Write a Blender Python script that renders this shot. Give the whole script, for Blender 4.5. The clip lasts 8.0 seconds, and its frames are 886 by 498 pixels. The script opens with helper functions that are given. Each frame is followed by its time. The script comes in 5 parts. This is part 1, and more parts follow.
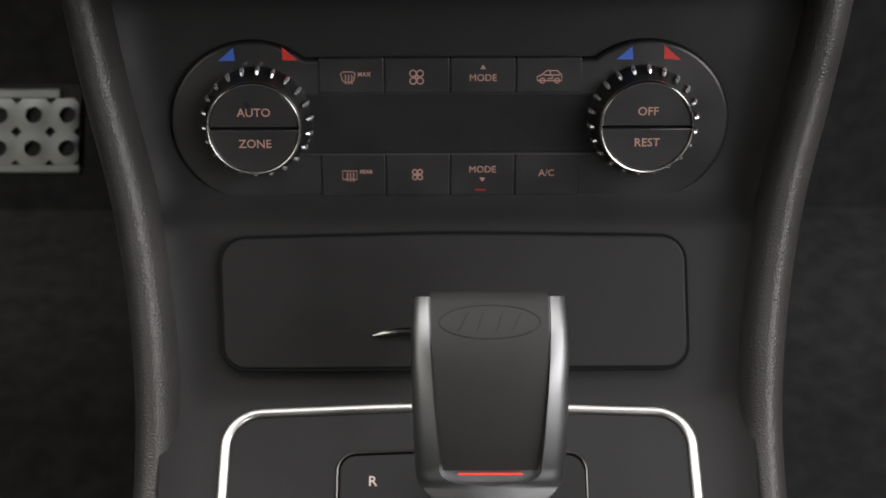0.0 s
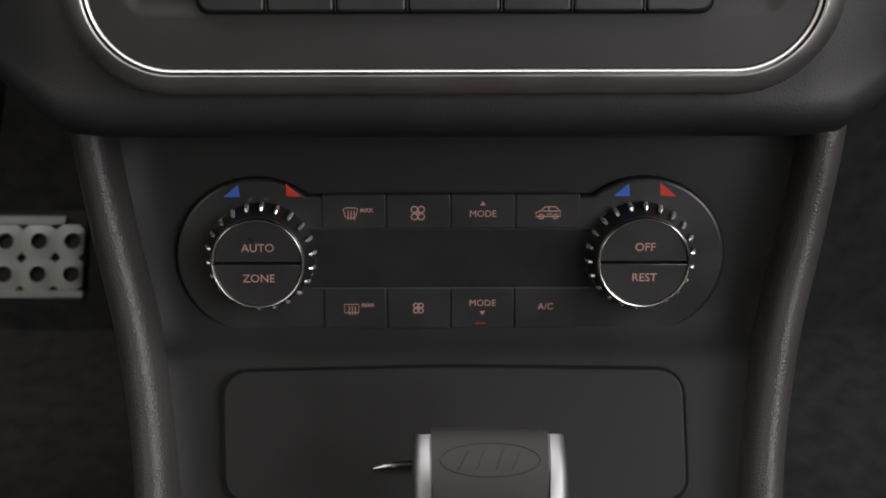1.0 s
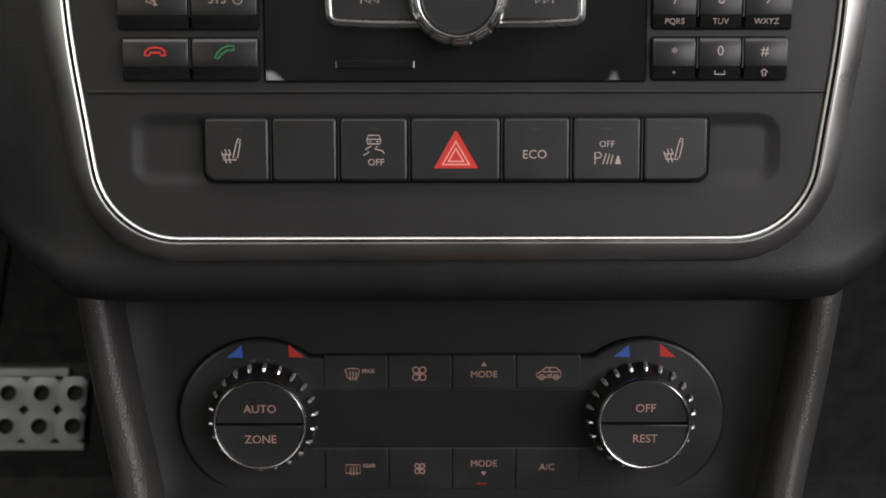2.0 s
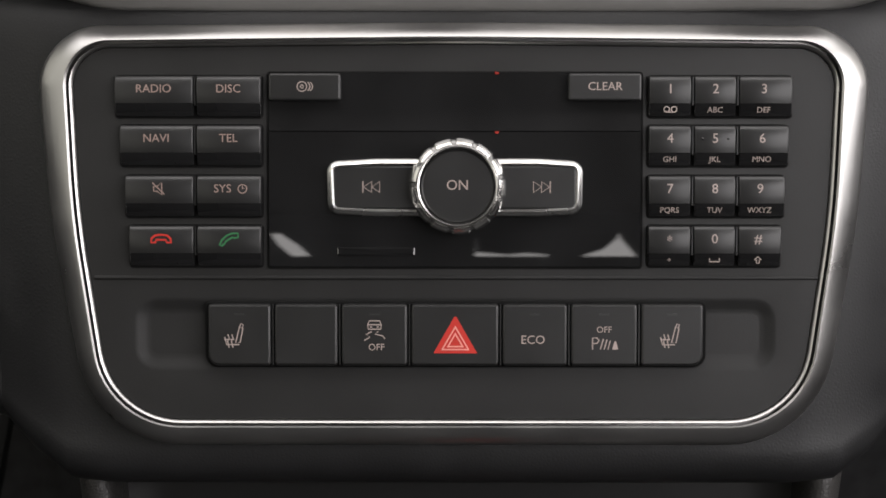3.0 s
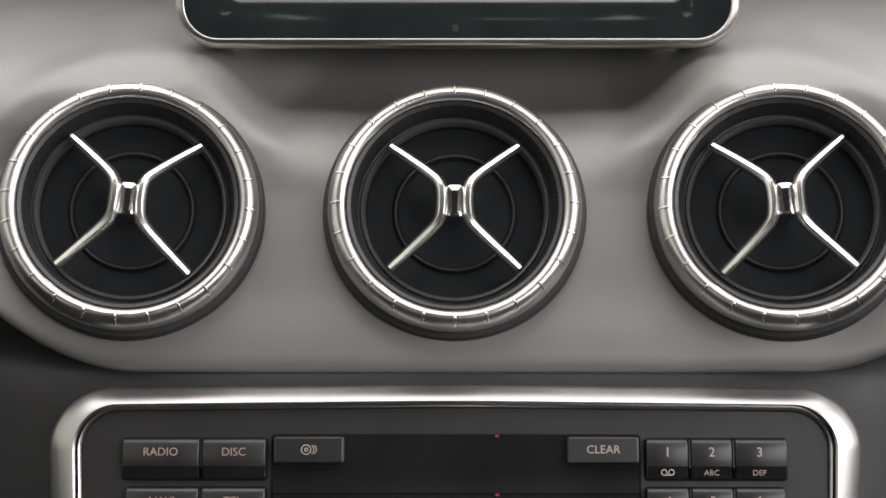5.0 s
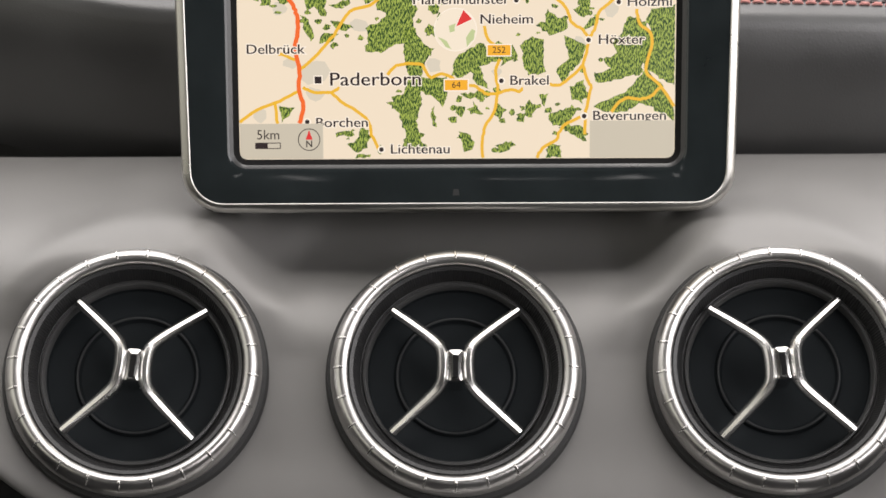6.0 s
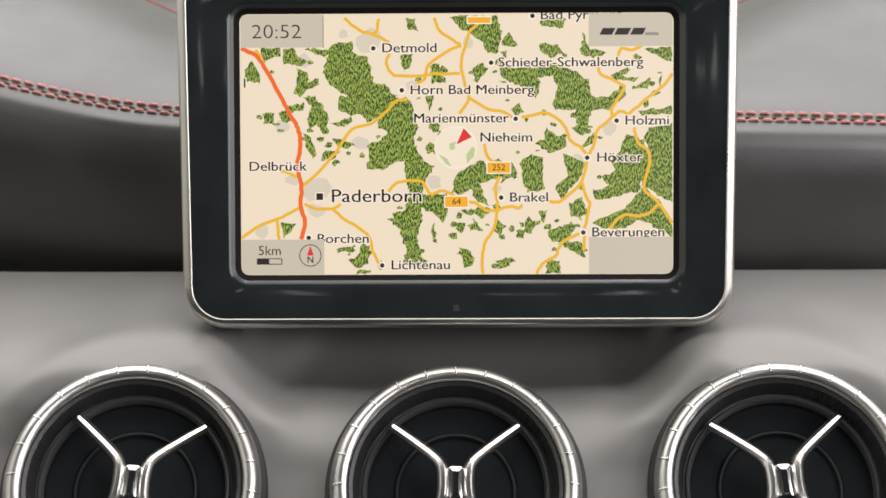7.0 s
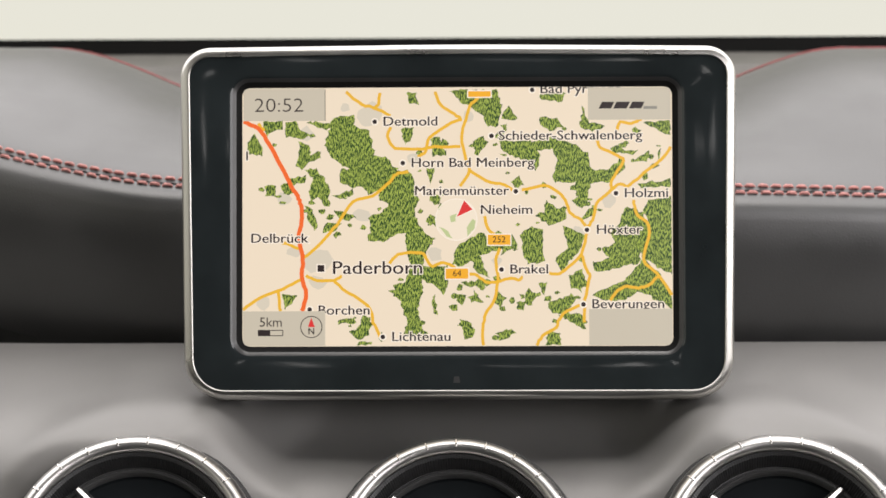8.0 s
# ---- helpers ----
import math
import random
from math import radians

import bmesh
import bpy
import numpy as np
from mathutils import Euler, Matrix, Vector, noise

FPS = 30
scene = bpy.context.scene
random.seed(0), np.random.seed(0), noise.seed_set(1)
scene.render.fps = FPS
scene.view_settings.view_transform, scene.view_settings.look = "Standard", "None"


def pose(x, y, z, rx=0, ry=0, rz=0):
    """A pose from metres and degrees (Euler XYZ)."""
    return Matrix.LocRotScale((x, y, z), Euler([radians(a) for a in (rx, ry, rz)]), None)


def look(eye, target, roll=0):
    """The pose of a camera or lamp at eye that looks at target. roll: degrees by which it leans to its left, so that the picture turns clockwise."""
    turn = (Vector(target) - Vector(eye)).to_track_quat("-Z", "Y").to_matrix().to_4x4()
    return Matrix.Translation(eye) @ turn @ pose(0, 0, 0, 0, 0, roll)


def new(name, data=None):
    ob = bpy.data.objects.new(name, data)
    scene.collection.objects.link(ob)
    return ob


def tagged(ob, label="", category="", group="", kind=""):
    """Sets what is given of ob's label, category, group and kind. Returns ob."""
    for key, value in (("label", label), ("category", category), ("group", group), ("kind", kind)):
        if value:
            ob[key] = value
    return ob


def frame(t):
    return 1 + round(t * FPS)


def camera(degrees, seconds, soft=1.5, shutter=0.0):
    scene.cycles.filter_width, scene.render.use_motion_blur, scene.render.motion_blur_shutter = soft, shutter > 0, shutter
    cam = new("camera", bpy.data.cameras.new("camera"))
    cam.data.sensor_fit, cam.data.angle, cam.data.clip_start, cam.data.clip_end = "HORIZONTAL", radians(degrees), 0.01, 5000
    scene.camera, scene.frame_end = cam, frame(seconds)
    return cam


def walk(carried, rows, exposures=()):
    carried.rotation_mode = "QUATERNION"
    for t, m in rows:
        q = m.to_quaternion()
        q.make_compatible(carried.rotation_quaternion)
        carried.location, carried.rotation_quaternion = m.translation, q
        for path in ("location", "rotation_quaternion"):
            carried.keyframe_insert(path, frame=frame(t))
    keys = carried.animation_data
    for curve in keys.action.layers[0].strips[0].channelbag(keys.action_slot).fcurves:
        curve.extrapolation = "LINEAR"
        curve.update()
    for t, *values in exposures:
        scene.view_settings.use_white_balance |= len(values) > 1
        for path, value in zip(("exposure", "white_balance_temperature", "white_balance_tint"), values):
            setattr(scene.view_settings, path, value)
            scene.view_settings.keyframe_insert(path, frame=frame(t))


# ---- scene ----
EXPOSURES = [(0.0, 0.34), (1.2, 0.16), (3.0, 0.1), (4.0, 0.16), (5.0, 0.16), (6.5, 0.0), (8.0, 0.0)]
cam = camera(35.54, 8.0, soft=1.55)
cam.data.dof.use_dof, cam.data.dof.focus_distance, cam.data.dof.aperture_fstop = True, 0.46, 18.0
PATH = [
    (0.0, (-0.00530, 0.30422, 0.71739), (-0.00021, 1.09811, 0.10934), -0.032),
    (0.5, (-0.00581, 0.30452, 0.72242), (0.00042, 1.12174, 0.14613), 0.014),
    (1.0, (-0.00577, 0.30337, 0.72810), (0.00011, 1.14336, 0.18553), 0.057),
    (1.2, (-0.00570, 0.30332, 0.72978), (-0.00011, 1.15159, 0.20026), 0.076),
    (2.5, (-0.00436, 0.30385, 0.74748), (-0.00199, 1.21509, 0.33562), -0.050),
    (3.0, (-0.00293, 0.30546, 0.75758), (-0.00389, 1.23268, 0.38308), 0.007),
    (3.5, (-0.00412, 0.30491, 0.76350), (-0.00243, 1.24968, 0.43576), 0.074),
    (4.0, (-0.00592, 0.30703, 0.77610), (-0.00074, 1.26441, 0.48731), 0.111),
    (4.5, (-0.00464, 0.30715, 0.78725), (-0.00246, 1.27488, 0.53528), 0.090),
    (5.0, (-0.00237, 0.30722, 0.79708), (-0.00565, 1.28522, 0.58852), -0.016),
    (6.3, (0.00108, 0.30373, 0.81923), (-0.01019, 1.29786, 0.71162), -0.302),
    (6.5, (0.00112, 0.30388, 0.81867), (-0.01010, 1.29986, 0.72981), -0.270),
    (7.0, (0.00053, 0.30225, 0.81906), (-0.00938, 1.30079, 0.76589), -0.217),
    (7.5, (0.00069, 0.30128, 0.81948), (-0.00978, 1.30090, 0.79420), -0.234),
    (8.0, (0.00115, 0.30031, 0.81925), (-0.01025, 1.30024, 0.81770), -0.179),
]
walk(cam, [(t, look(eye, target, roll)) for t, eye, target, roll in PATH], exposures=EXPOSURES)

# ---- world and light: overcast daylight through the car's glass ----
world = bpy.data.worlds.new("world")
scene.world = world
world.use_nodes = True
wn, wl = world.node_tree.nodes, world.node_tree.links
sky = wn.new("ShaderNodeTexSky")
sky.sky_type, sky.sun_disc = "NISHITA", False
sky.sun_elevation, sky.sun_rotation = radians(50), radians(200)
sky.air_density, sky.dust_density, sky.ozone_density = 1.0, 4.0, 1.0
mixw = wn.new("ShaderNodeMix")
mixw.data_type = "RGBA"
mixw.inputs["Factor"].default_value = 0.75
mixw.inputs["B"].default_value = (13.6, 13.0, 11.0, 1)
wl.new(sky.outputs["Color"], mixw.inputs["A"])
wl.new(mixw.outputs["Result"], wn["Background"].inputs["Color"])
wn["Background"].inputs["Strength"].default_value = 0.075

sun = new("sun", bpy.data.lights.new("sun", "SUN"))
sun.data.energy, sun.data.angle, sun.data.color = 0.8, radians(20), (1.0, 0.97, 0.92)
sun.matrix_world = look((0.5, -2.0, 6.0), (0, 0.6, 0.6))


def window_light(name, eye, target, sx, sy, power):
    lamp = new(name, bpy.data.lights.new(name, "AREA"))
    lamp.data.shape, lamp.data.size, lamp.data.size_y = "RECTANGLE", sx, sy
    lamp.data.energy, lamp.data.color = power, (1.0, 0.96, 0.985)
    lamp.matrix_world = look(eye, target)
    return lamp


# daylight in the openings of the cabin
window_light("daylight_windscreen", (0, 0.765, 1.178), (0, 0.545, 0.728), 1.4, 0.68, 7.2)
window_light("daylight_rear_window", (0.01, -1.46, 1.2), (0.01, 0, 1.1), 0.9, 0.16, 0.85)
window_light("daylight_side_window", (-0.757, 0.1, 1.01), (0, 0.42, 0.70), 1.5, 0.54, 0.25)
window_light("daylight_side_window", (0.757, 0.1, 1.01), (0, 0.42, 0.70), 1.5, 0.54, 11.0)


# ---- materials ----
def material(name, color, rough=0.5, metal=0.0, grain=0.0, grain_size=0.0006, vary=0.0, vary_size=0.02, spec=0.5, coat=0.0,
             rough_vary=0.0, emit=0.0, scratch=0.0, cells=False):
    """A surface with grain relief and two scales of variation; sizes in metres."""
    m = bpy.data.materials.new(name)
    m.use_nodes = True
    n, l = m.node_tree.nodes, m.node_tree.links
    b = n["Principled BSDF"]
    b.inputs["Base Color"].default_value = (*color, 1)
    b.inputs["Roughness"].default_value = rough
    b.inputs["Metallic"].default_value = metal
    b.inputs["Specular IOR Level"].default_value = spec
    b.inputs["Coat Weight"].default_value = coat
    b.inputs["Coat Roughness"].default_value = 0.015
    geo = n.new("ShaderNodeNewGeometry")
    if vary or rough_vary:
        t = n.new("ShaderNodeTexNoise")
        t.inputs["Scale"].default_value, t.inputs["Detail"].default_value = 1 / vary_size, 5
        l.new(geo.outputs["Position"], t.inputs["Vector"])
        if vary:
            r = n.new("ShaderNodeMapRange")
            r.inputs["From Min"].default_value, r.inputs["From Max"].default_value = 0.3, 0.7
            r.inputs["To Min"].default_value, r.inputs["To Max"].default_value = 1 - vary, 1 + vary
            l.new(t.outputs["Fac"], r.inputs["Value"])
            x = n.new("ShaderNodeVectorMath")
            x.operation = "SCALE"
            x.inputs[0].default_value = color
            l.new(r.outputs["Result"], x.inputs["Scale"])
            l.new(x.outputs["Vector"], b.inputs["Base Color"])
        if rough_vary:
            r = n.new("ShaderNodeMapRange")
            r.inputs["From Min"].default_value, r.inputs["From Max"].default_value = 0.3, 0.7
            r.inputs["To Min"].default_value, r.inputs["To Max"].default_value = rough - rough_vary, rough + rough_vary
            l.new(t.outputs["Fac"], r.inputs["Value"])
            l.new(r.outputs["Result"], b.inputs["Roughness"])
    if grain:
        if cells:
            g = n.new("ShaderNodeTexVoronoi")
            g.feature = "DISTANCE_TO_EDGE"
            g.inputs["Scale"].default_value = 1 / grain_size
            out = g.outputs["Distance"]
        else:
            g = n.new("ShaderNodeTexNoise")
            g.inputs["Scale"].default_value, g.inputs["Detail"].default_value = 1 / grain_size, 3
            out = g.outputs["Fac"]
        l.new(geo.outputs["Position"], g.inputs["Vector"])
        bump = n.new("ShaderNodeBump")
        bump.inputs["Strength"].default_value = grain
        bump.inputs["Distance"].default_value = grain_size * 0.3
        l.new(out, bump.inputs["Height"])
        l.new(bump.outputs["Normal"], b.inputs["Normal"])
    if emit:
        b.inputs["Emission Color"].default_value = (*color, 1)
        b.inputs["Emission Strength"].default_value = emit
    return m


SOFT = material("soft_black_dash", (0.0165, 0.0165, 0.0172), 0.5, spec=0.34, grain=0.2, grain_size=0.0013, vary=0.12, cells=True, rough_vary=0.06)
LEATHER = material("black_leather", (0.026, 0.0257, 0.0255), 0.40, spec=1.0, grain=0.16, grain_size=0.0013, vary=0.15, vary_size=0.03, cells=True, rough_vary=0.06)
PLASTIC = material("matt_black_plastic", (0.0165, 0.0163, 0.0162), 0.5, spec=0.42, grain=0.2, grain_size=0.0005, vary=0.1, rough_vary=0.05)
CONSOLE = material("charcoal_console_plastic", (0.0138, 0.0137, 0.0137), 0.54, spec=0.28, grain=0.25, grain_size=0.0006, vary=0.1, rough_vary=0.06)
BOLSTER = material("grained_bolster_vinyl", (0.047, 0.045, 0.043), 0.38, grain=0.65, grain_size=0.0014, vary=0.12, cells=True)
BUTTON = material("satin_black_button", (0.017, 0.017, 0.017), 0.38, grain=0.1, grain_size=0.0004, vary=0.1, rough_vary=0.05)
GLOSS = material("gloss_black", (0.013, 0.013, 0.0134), 0.018, vary=0.2, rough_vary=0.006, coat=1.0)
DISPLAY = material("smoked_display_black", (0.025, 0.025, 0.026), 0.12, spec=0.35, vary=0.15, rough_vary=0.03)
GAP = material("black_gap", (0.007, 0.007, 0.007), 0.9, spec=0.15, vary=0.1)
CHROME = material("bright_chrome", (0.66, 0.65, 0.635), 0.15, 1.0, rough_vary=0.03, vary=0.02)
SATIN = material("satin_silver", (0.53, 0.52, 0.507), 0.33, 1.0, rough_vary=0.04, vary=0.03, grain=0.03, grain_size=0.0008)
DARKSATIN = material("dark_satin_metal", (0.22, 0.215, 0.21), 0.32, 1.0, rough_vary=0.04, vary=0.05)
GREY = material("satin_grey_trim", (0.182, 0.177, 0.171), 0.48, 0.32, rough_vary=0.04, vary=0.04, grain=0.05, grain_size=0.0005)
RUBBER = material("black_rubber", (0.022, 0.022, 0.022), 0.8, vary=0.2)
PRINT = material("warm_white_print", (0.41, 0.335, 0.305), 0.6, vary=0.05)
PRINT_LEFT = material("brown_white_print", (0.33, 0.235, 0.205), 0.6, vary=0.05)
PRINT_DIM = material("amber_print", (0.45, 0.265, 0.22), 0.6, vary=0.05)
RED = material("red_print", (0.55, 0.03, 0.02), 0.5, vary=0.05)
GREEN = material("green_print", (0.03, 0.16, 0.06), 0.5, vary=0.05)
BLUE = material("blue_print", (0.04, 0.12, 0.50), 0.5, vary=0.05)
STITCH = material("red_thread", (0.47, 0.20, 0.18), 0.7, vary=0.2, vary_size=0.002)
STEEL = material("brushed_steel_pedal", (0.26, 0.27, 0.265), 0.45, 1.0, rough_vary=0.06, vary=0.06)
CARPET = material("black_carpet", (0.046, 0.046, 0.0472), 0.95, grain=0.6, grain_size=0.003, vary=0.3)
LINER = material("grey_headliner", (0.06, 0.058, 0.056), 0.9, grain=0.3, grain_size=0.002, vary=0.06)
PRINT_PINK = material("pale_red_print", (0.82, 0.34, 0.29), 0.5, vary=0.05)
DARKPRINT = material("unlit_lamp", (0.03, 0.03, 0.03), 0.4, vary=0.05)
CLIMATE = material("climate_black", (0.029, 0.0288, 0.029), 0.32, grain=0.08, grain_size=0.0004, vary=0.12, rough_vary=0.05)
RED_DIM = material("dim_red_glow", (0.3, 0.02, 0.012), 0.4, emit=0.05)
PLATE = material("gear_plate_charcoal", (0.020, 0.020, 0.0203), 0.6, spec=0.25, grain=0.2, grain_size=0.0006, vary=0.1)
LAMP_STRIP = material("red_strip_lamp", (0.9, 0.04, 0.02), 0.4, emit=0.22)
LAMP_RED = material("red_lamp", (1.0, 0.05, 0.02), 0.4, emit=0.9)
PRINT_LIT = material("lit_print", (0.6, 0.5, 0.45), 0.5, emit=0.1)
GRIP = material("charcoal_grip", (0.023, 0.0222, 0.0217), 0.6, spec=0.3, grain=0.15, grain_size=0.0005, vary=0.1, rough_vary=0.05)
COLLAR = material("knurled_black", (0.023, 0.023, 0.0235), 0.4, vary=0.1)
DARKPLASTIC = material("dark_grey_plastic", (0.055, 0.055, 0.055), 0.4, vary=0.1)
VENTBLACK = material("vent_black", (0.0085, 0.0105, 0.012), 0.7, spec=0.1, vary=0.1)
RAIL = material("satin_rail", (0.25, 0.255, 0.26), 0.41, 1.0, rough_vary=0.05, vary=0.04)
THROATRING = material("throat_ring_grey", (0.026, 0.027, 0.028), 0.4, vary=0.1)
GATE = material("gate_black", (0.005, 0.005, 0.005), 0.2, spec=0.12, vary=0.1)
PIPING = material("dull_red_piping", (0.22, 0.05, 0.05), 0.7, vary=0.15)
SHELF = material("grey_shelf_plastic", (0.16, 0.155, 0.15), 0.6, grain=0.2, grain_size=0.001, vary=0.1)
BORDER = material("gloss_black_border", (0.016, 0.020, 0.0212), 0.07, vary=0.2, rough_vary=0.02, coat=0.1)
BEZEL = material("brushed_silver_paint", (0.40, 0.393, 0.386), 0.32, 0.95, rough_vary=0.05, vary=0.04, grain=0.03, grain_size=0.0008)
RIBS = material("clear_ribs", (0.86, 0.86, 0.86), 0.18, 0.8, rough_vary=0.05, vary=0.05)
BRIGHT = material("bright_ribbed_chrome", (0.82, 0.81, 0.79), 0.24, 1.0, rough_vary=0.04, vary=0.03)
RIM = material("pale_satin_silver", (0.47, 0.46, 0.435), 0.3, 1.0, rough_vary=0.04, vary=0.02)


def lit(name, color, strength=1.0):
    """A colour shown by the lit display."""
    m = bpy.data.materials.new(name)
    m.use_nodes = True
    b = m.node_tree.nodes["Principled BSDF"]
    b.inputs["Base Color"].default_value = (0.01, 0.01, 0.01, 1)
    b.inputs["Roughness"].default_value = 0.35
    b.inputs["Emission Color"].default_value = (*color, 1)
    b.inputs["Emission Strength"].default_value = strength
    return m


LCD_LAND = lit("map_land", (0.86, 0.715, 0.545))
LCD_TOWN = lit("map_town", (0.69, 0.605, 0.48))
LCD_BOX = lit("map_box", (0.585, 0.515, 0.405))
LCD_HALO = lit("map_halo", (0.95, 0.83, 0.70))
LCD_VEIL = lit("map_veil", (0.89, 0.76, 0.60))
LCD_VEILWOOD = lit("map_veiled_wood", (0.52, 0.58, 0.28))
LCD_INK = lit("map_ink", (0.022, 0.012, 0.012))
LCD_GREYINK = lit("map_grey_ink", (0.28, 0.26, 0.22))
LCD_YELLOW = lit("map_yellow", (0.84, 0.46, 0.03))
LCD_ORANGE = lit("map_orange", (0.89, 0.14, 0.02))
LCD_SIGN = lit("map_sign", (0.90, 0.42, 0.02))
LCD_RED = lit("map_red", (0.72, 0.03, 0.03))
LCD_WOOD = lit("map_wood", (0.12, 0.22, 0.06))
wn2, wl2 = LCD_WOOD.node_tree.nodes, LCD_WOOD.node_tree.links
wtc, wmap = wn2.new("ShaderNodeTexCoord"), wn2.new("ShaderNodeMapping")
wmap.inputs["Rotation"].default_value, wmap.inputs["Scale"].default_value = (0, 0, radians(-28)), (2700, 760, 1)
wno, wra = wn2.new("ShaderNodeTexNoise"), wn2.new("ShaderNodeValToRGB")
wno.inputs["Scale"].default_value, wno.inputs["Detail"].default_value = 1.0, 1
wra.color_ramp.elements[0].position, wra.color_ramp.elements[0].color = 0.46, (0.016, 0.055, 0.006, 1)
wra.color_ramp.elements[1].position, wra.color_ramp.elements[1].color = 0.56, (0.38, 0.46, 0.08, 1)
wl2.new(wtc.outputs["Object"], wmap.inputs["Vector"])
wl2.new(wmap.outputs["Vector"], wno.inputs["Vector"])
wl2.new(wno.outputs["Fac"], wra.inputs["Fac"])
wl2.new(wra.outputs["Color"], wn2["Principled BSDF"].inputs["Emission Color"])

MM = 0.001


# ---- mesh helpers ----
def frame_at(x, y, z, tilt):
    """A tilted plane's frame: u to the right, v up along it, w out of it towards the seats."""
    a = radians(tilt)
    return Matrix(((1, 0, 0, x), (0, math.sin(a), -math.cos(a), y), (0, math.cos(a), math.sin(a), z), (0, 0, 0, 1)))


def link(name, bm, mat, smooth=True, sharp=35):
    me = bpy.data.meshes.new(name)
    bmesh.ops.recalc_face_normals(bm, faces=bm.faces)
    if smooth:
        for f in bm.faces:
            f.smooth = len(f.verts) < 7
        for e in bm.edges:
            if len(e.link_faces) == 2 and e.calc_face_angle(0) > radians(sharp):
                e.smooth = False
    bm.to_mesh(me)
    bm.free()
    for one in mat if isinstance(mat, (list, tuple)) else [mat]:
        me.materials.append(one)
    return new(name, me)


def part(name, bm, mat, parent, label="", m=None, sharp=35):
    ob = link(name, bm, mat, sharp=sharp)
    ob.parent = parent
    if m is not None:
        ob.matrix_basis = m
    if label:
        tagged(ob, label)
    return ob


def thing(name, m, label, category, group="", kind=""):
    ob = new(name)
    ob.empty_display_size = 0.01
    ob.matrix_basis = m
    return tagged(ob, label, category, group, kind)


def round_poly(corners, seg=6):
    """Corners (u, v, radius) in mm, counter-clockwise, to a rounded outline in metres."""
    out = []
    k = len(corners)
    for i, (x, y, r) in enumerate(corners):
        p, a, b = Vector((x, y)), Vector(corners[i - 1][:2]), Vector(corners[(i + 1) % k][:2])
        if r <= 0:
            out.append(p * MM)
            continue
        da, db = (a - p).normalized(), (b - p).normalized()
        half = da.angle(db) / 2
        t = min(r / math.tan(half), (a - p).length * 0.49, (b - p).length * 0.49)
        r = t * math.tan(half)
        c = p + (da + db).normalized() * (r / math.sin(half))
        s, e = p + da * t - c, p + db * t - c
        turn = s.angle_signed(e)
        a0 = math.atan2(s.y, s.x)
        for j in range(seg + 1):
            w = a0 - turn * j / seg
            out.append((c + Vector((math.cos(w), math.sin(w))) * r) * MM)
    return out


def rrect(u0, v0, u1, v1, r, seg=5):
    return round_poly([(u0, v0, r), (u1, v0, r), (u1, v1, r), (u0, v1, r)], seg)


def offset(outline, d):
    """The outline (counter-clockwise, metres) moved outwards by d metres."""
    k, out = len(outline), []
    for i, p in enumerate(outline):
        a, b = outline[i - 1], outline[(i + 1) % k]
        e1, e2 = (p - a), (b - p)
        n1 = Vector((e1.y, -e1.x)).normalized() if e1.length > 1e-9 else Vector((0, 0))
        n2 = Vector((e2.y, -e2.x)).normalized() if e2.length > 1e-9 else n1
        if n1.length == 0:
            n1 = n2
        n = (n1 + n2)
        n = n.normalized() if n.length > 1e-6 else n1
        out.append(p + n * (d / max(0.5, n.dot(n2))))
    return out


def sweep(bm, outline, profile, closed_profile=False, mat=0):
    """Carries a section, rows of (outwards, w) in mm, round a closed outline."""
    rings = [[bm.verts.new((*q, w * MM)) for q in offset(outline, d * MM)] for d, w in profile]
    pairs = list(zip(rings, rings[1:]))
    if closed_profile:
        pairs.append((rings[-1], rings[0]))
    k = len(outline)
    for a, b in pairs:
        for i in range(k):
            j = (i + 1) % k
            bm.faces.new((a[i], a[j], b[j], b[i])).material_index = mat
    return rings


def slab(bm, outline, w0, w1, bevel=0.6, crown=0.0, mat=0):
    """A plate from w0 to w1 (mm) with a rounded front edge; crown bulges its face."""
    prof = [(0, w0), (0, w1 - bevel), (-bevel * 0.3, w1 - bevel * 0.3), (-bevel, w1)]
    rings = sweep(bm, outline, prof, mat=mat)
    bm.faces.new(rings[0][::-1]).material_index = mat
    if crown:
        c = sum((v.co for v in rings[-1]), Vector()) / len(rings[-1])
        mid = [bm.verts.new(v.co.lerp(c, 0.5) + Vector((0, 0, crown * 0.75 * MM))) for v in rings[-1]]
        k = len(mid)
        for i in range(k):
            j = (i + 1) % k
            bm.faces.new((rings[-1][i], rings[-1][j], mid[j], mid[i])).material_index = mat
        bm.faces.new(mid).material_index = mat
    else:
        bm.faces.new(rings[-1]).material_index = mat
    return rings


def lathe(bm, profile, seg=64, cap0=False, cap1=False, centre=(0, 0), mat=0):
    """Turns rows of (radius, w) in mm about the frame's w axis."""
    rings = []
    for r, w in profile:
        rings.append([bm.verts.new(((centre[0] + r * math.cos(a)) * MM, (centre[1] + r * math.sin(a)) * MM, w * MM))
                      for a in (2 * math.pi * i / seg for i in range(seg))])
    for a, b in zip(rings, rings[1:]):
        for i in range(seg):
            j = (i + 1) % seg
            bm.faces.new((a[i], a[j], b[j], b[i])).material_index = mat
    if cap0:
        bm.faces.new(rings[0][::-1]).material_index = mat
    if cap1:
        bm.faces.new(rings[-1]).material_index = mat
    return rings


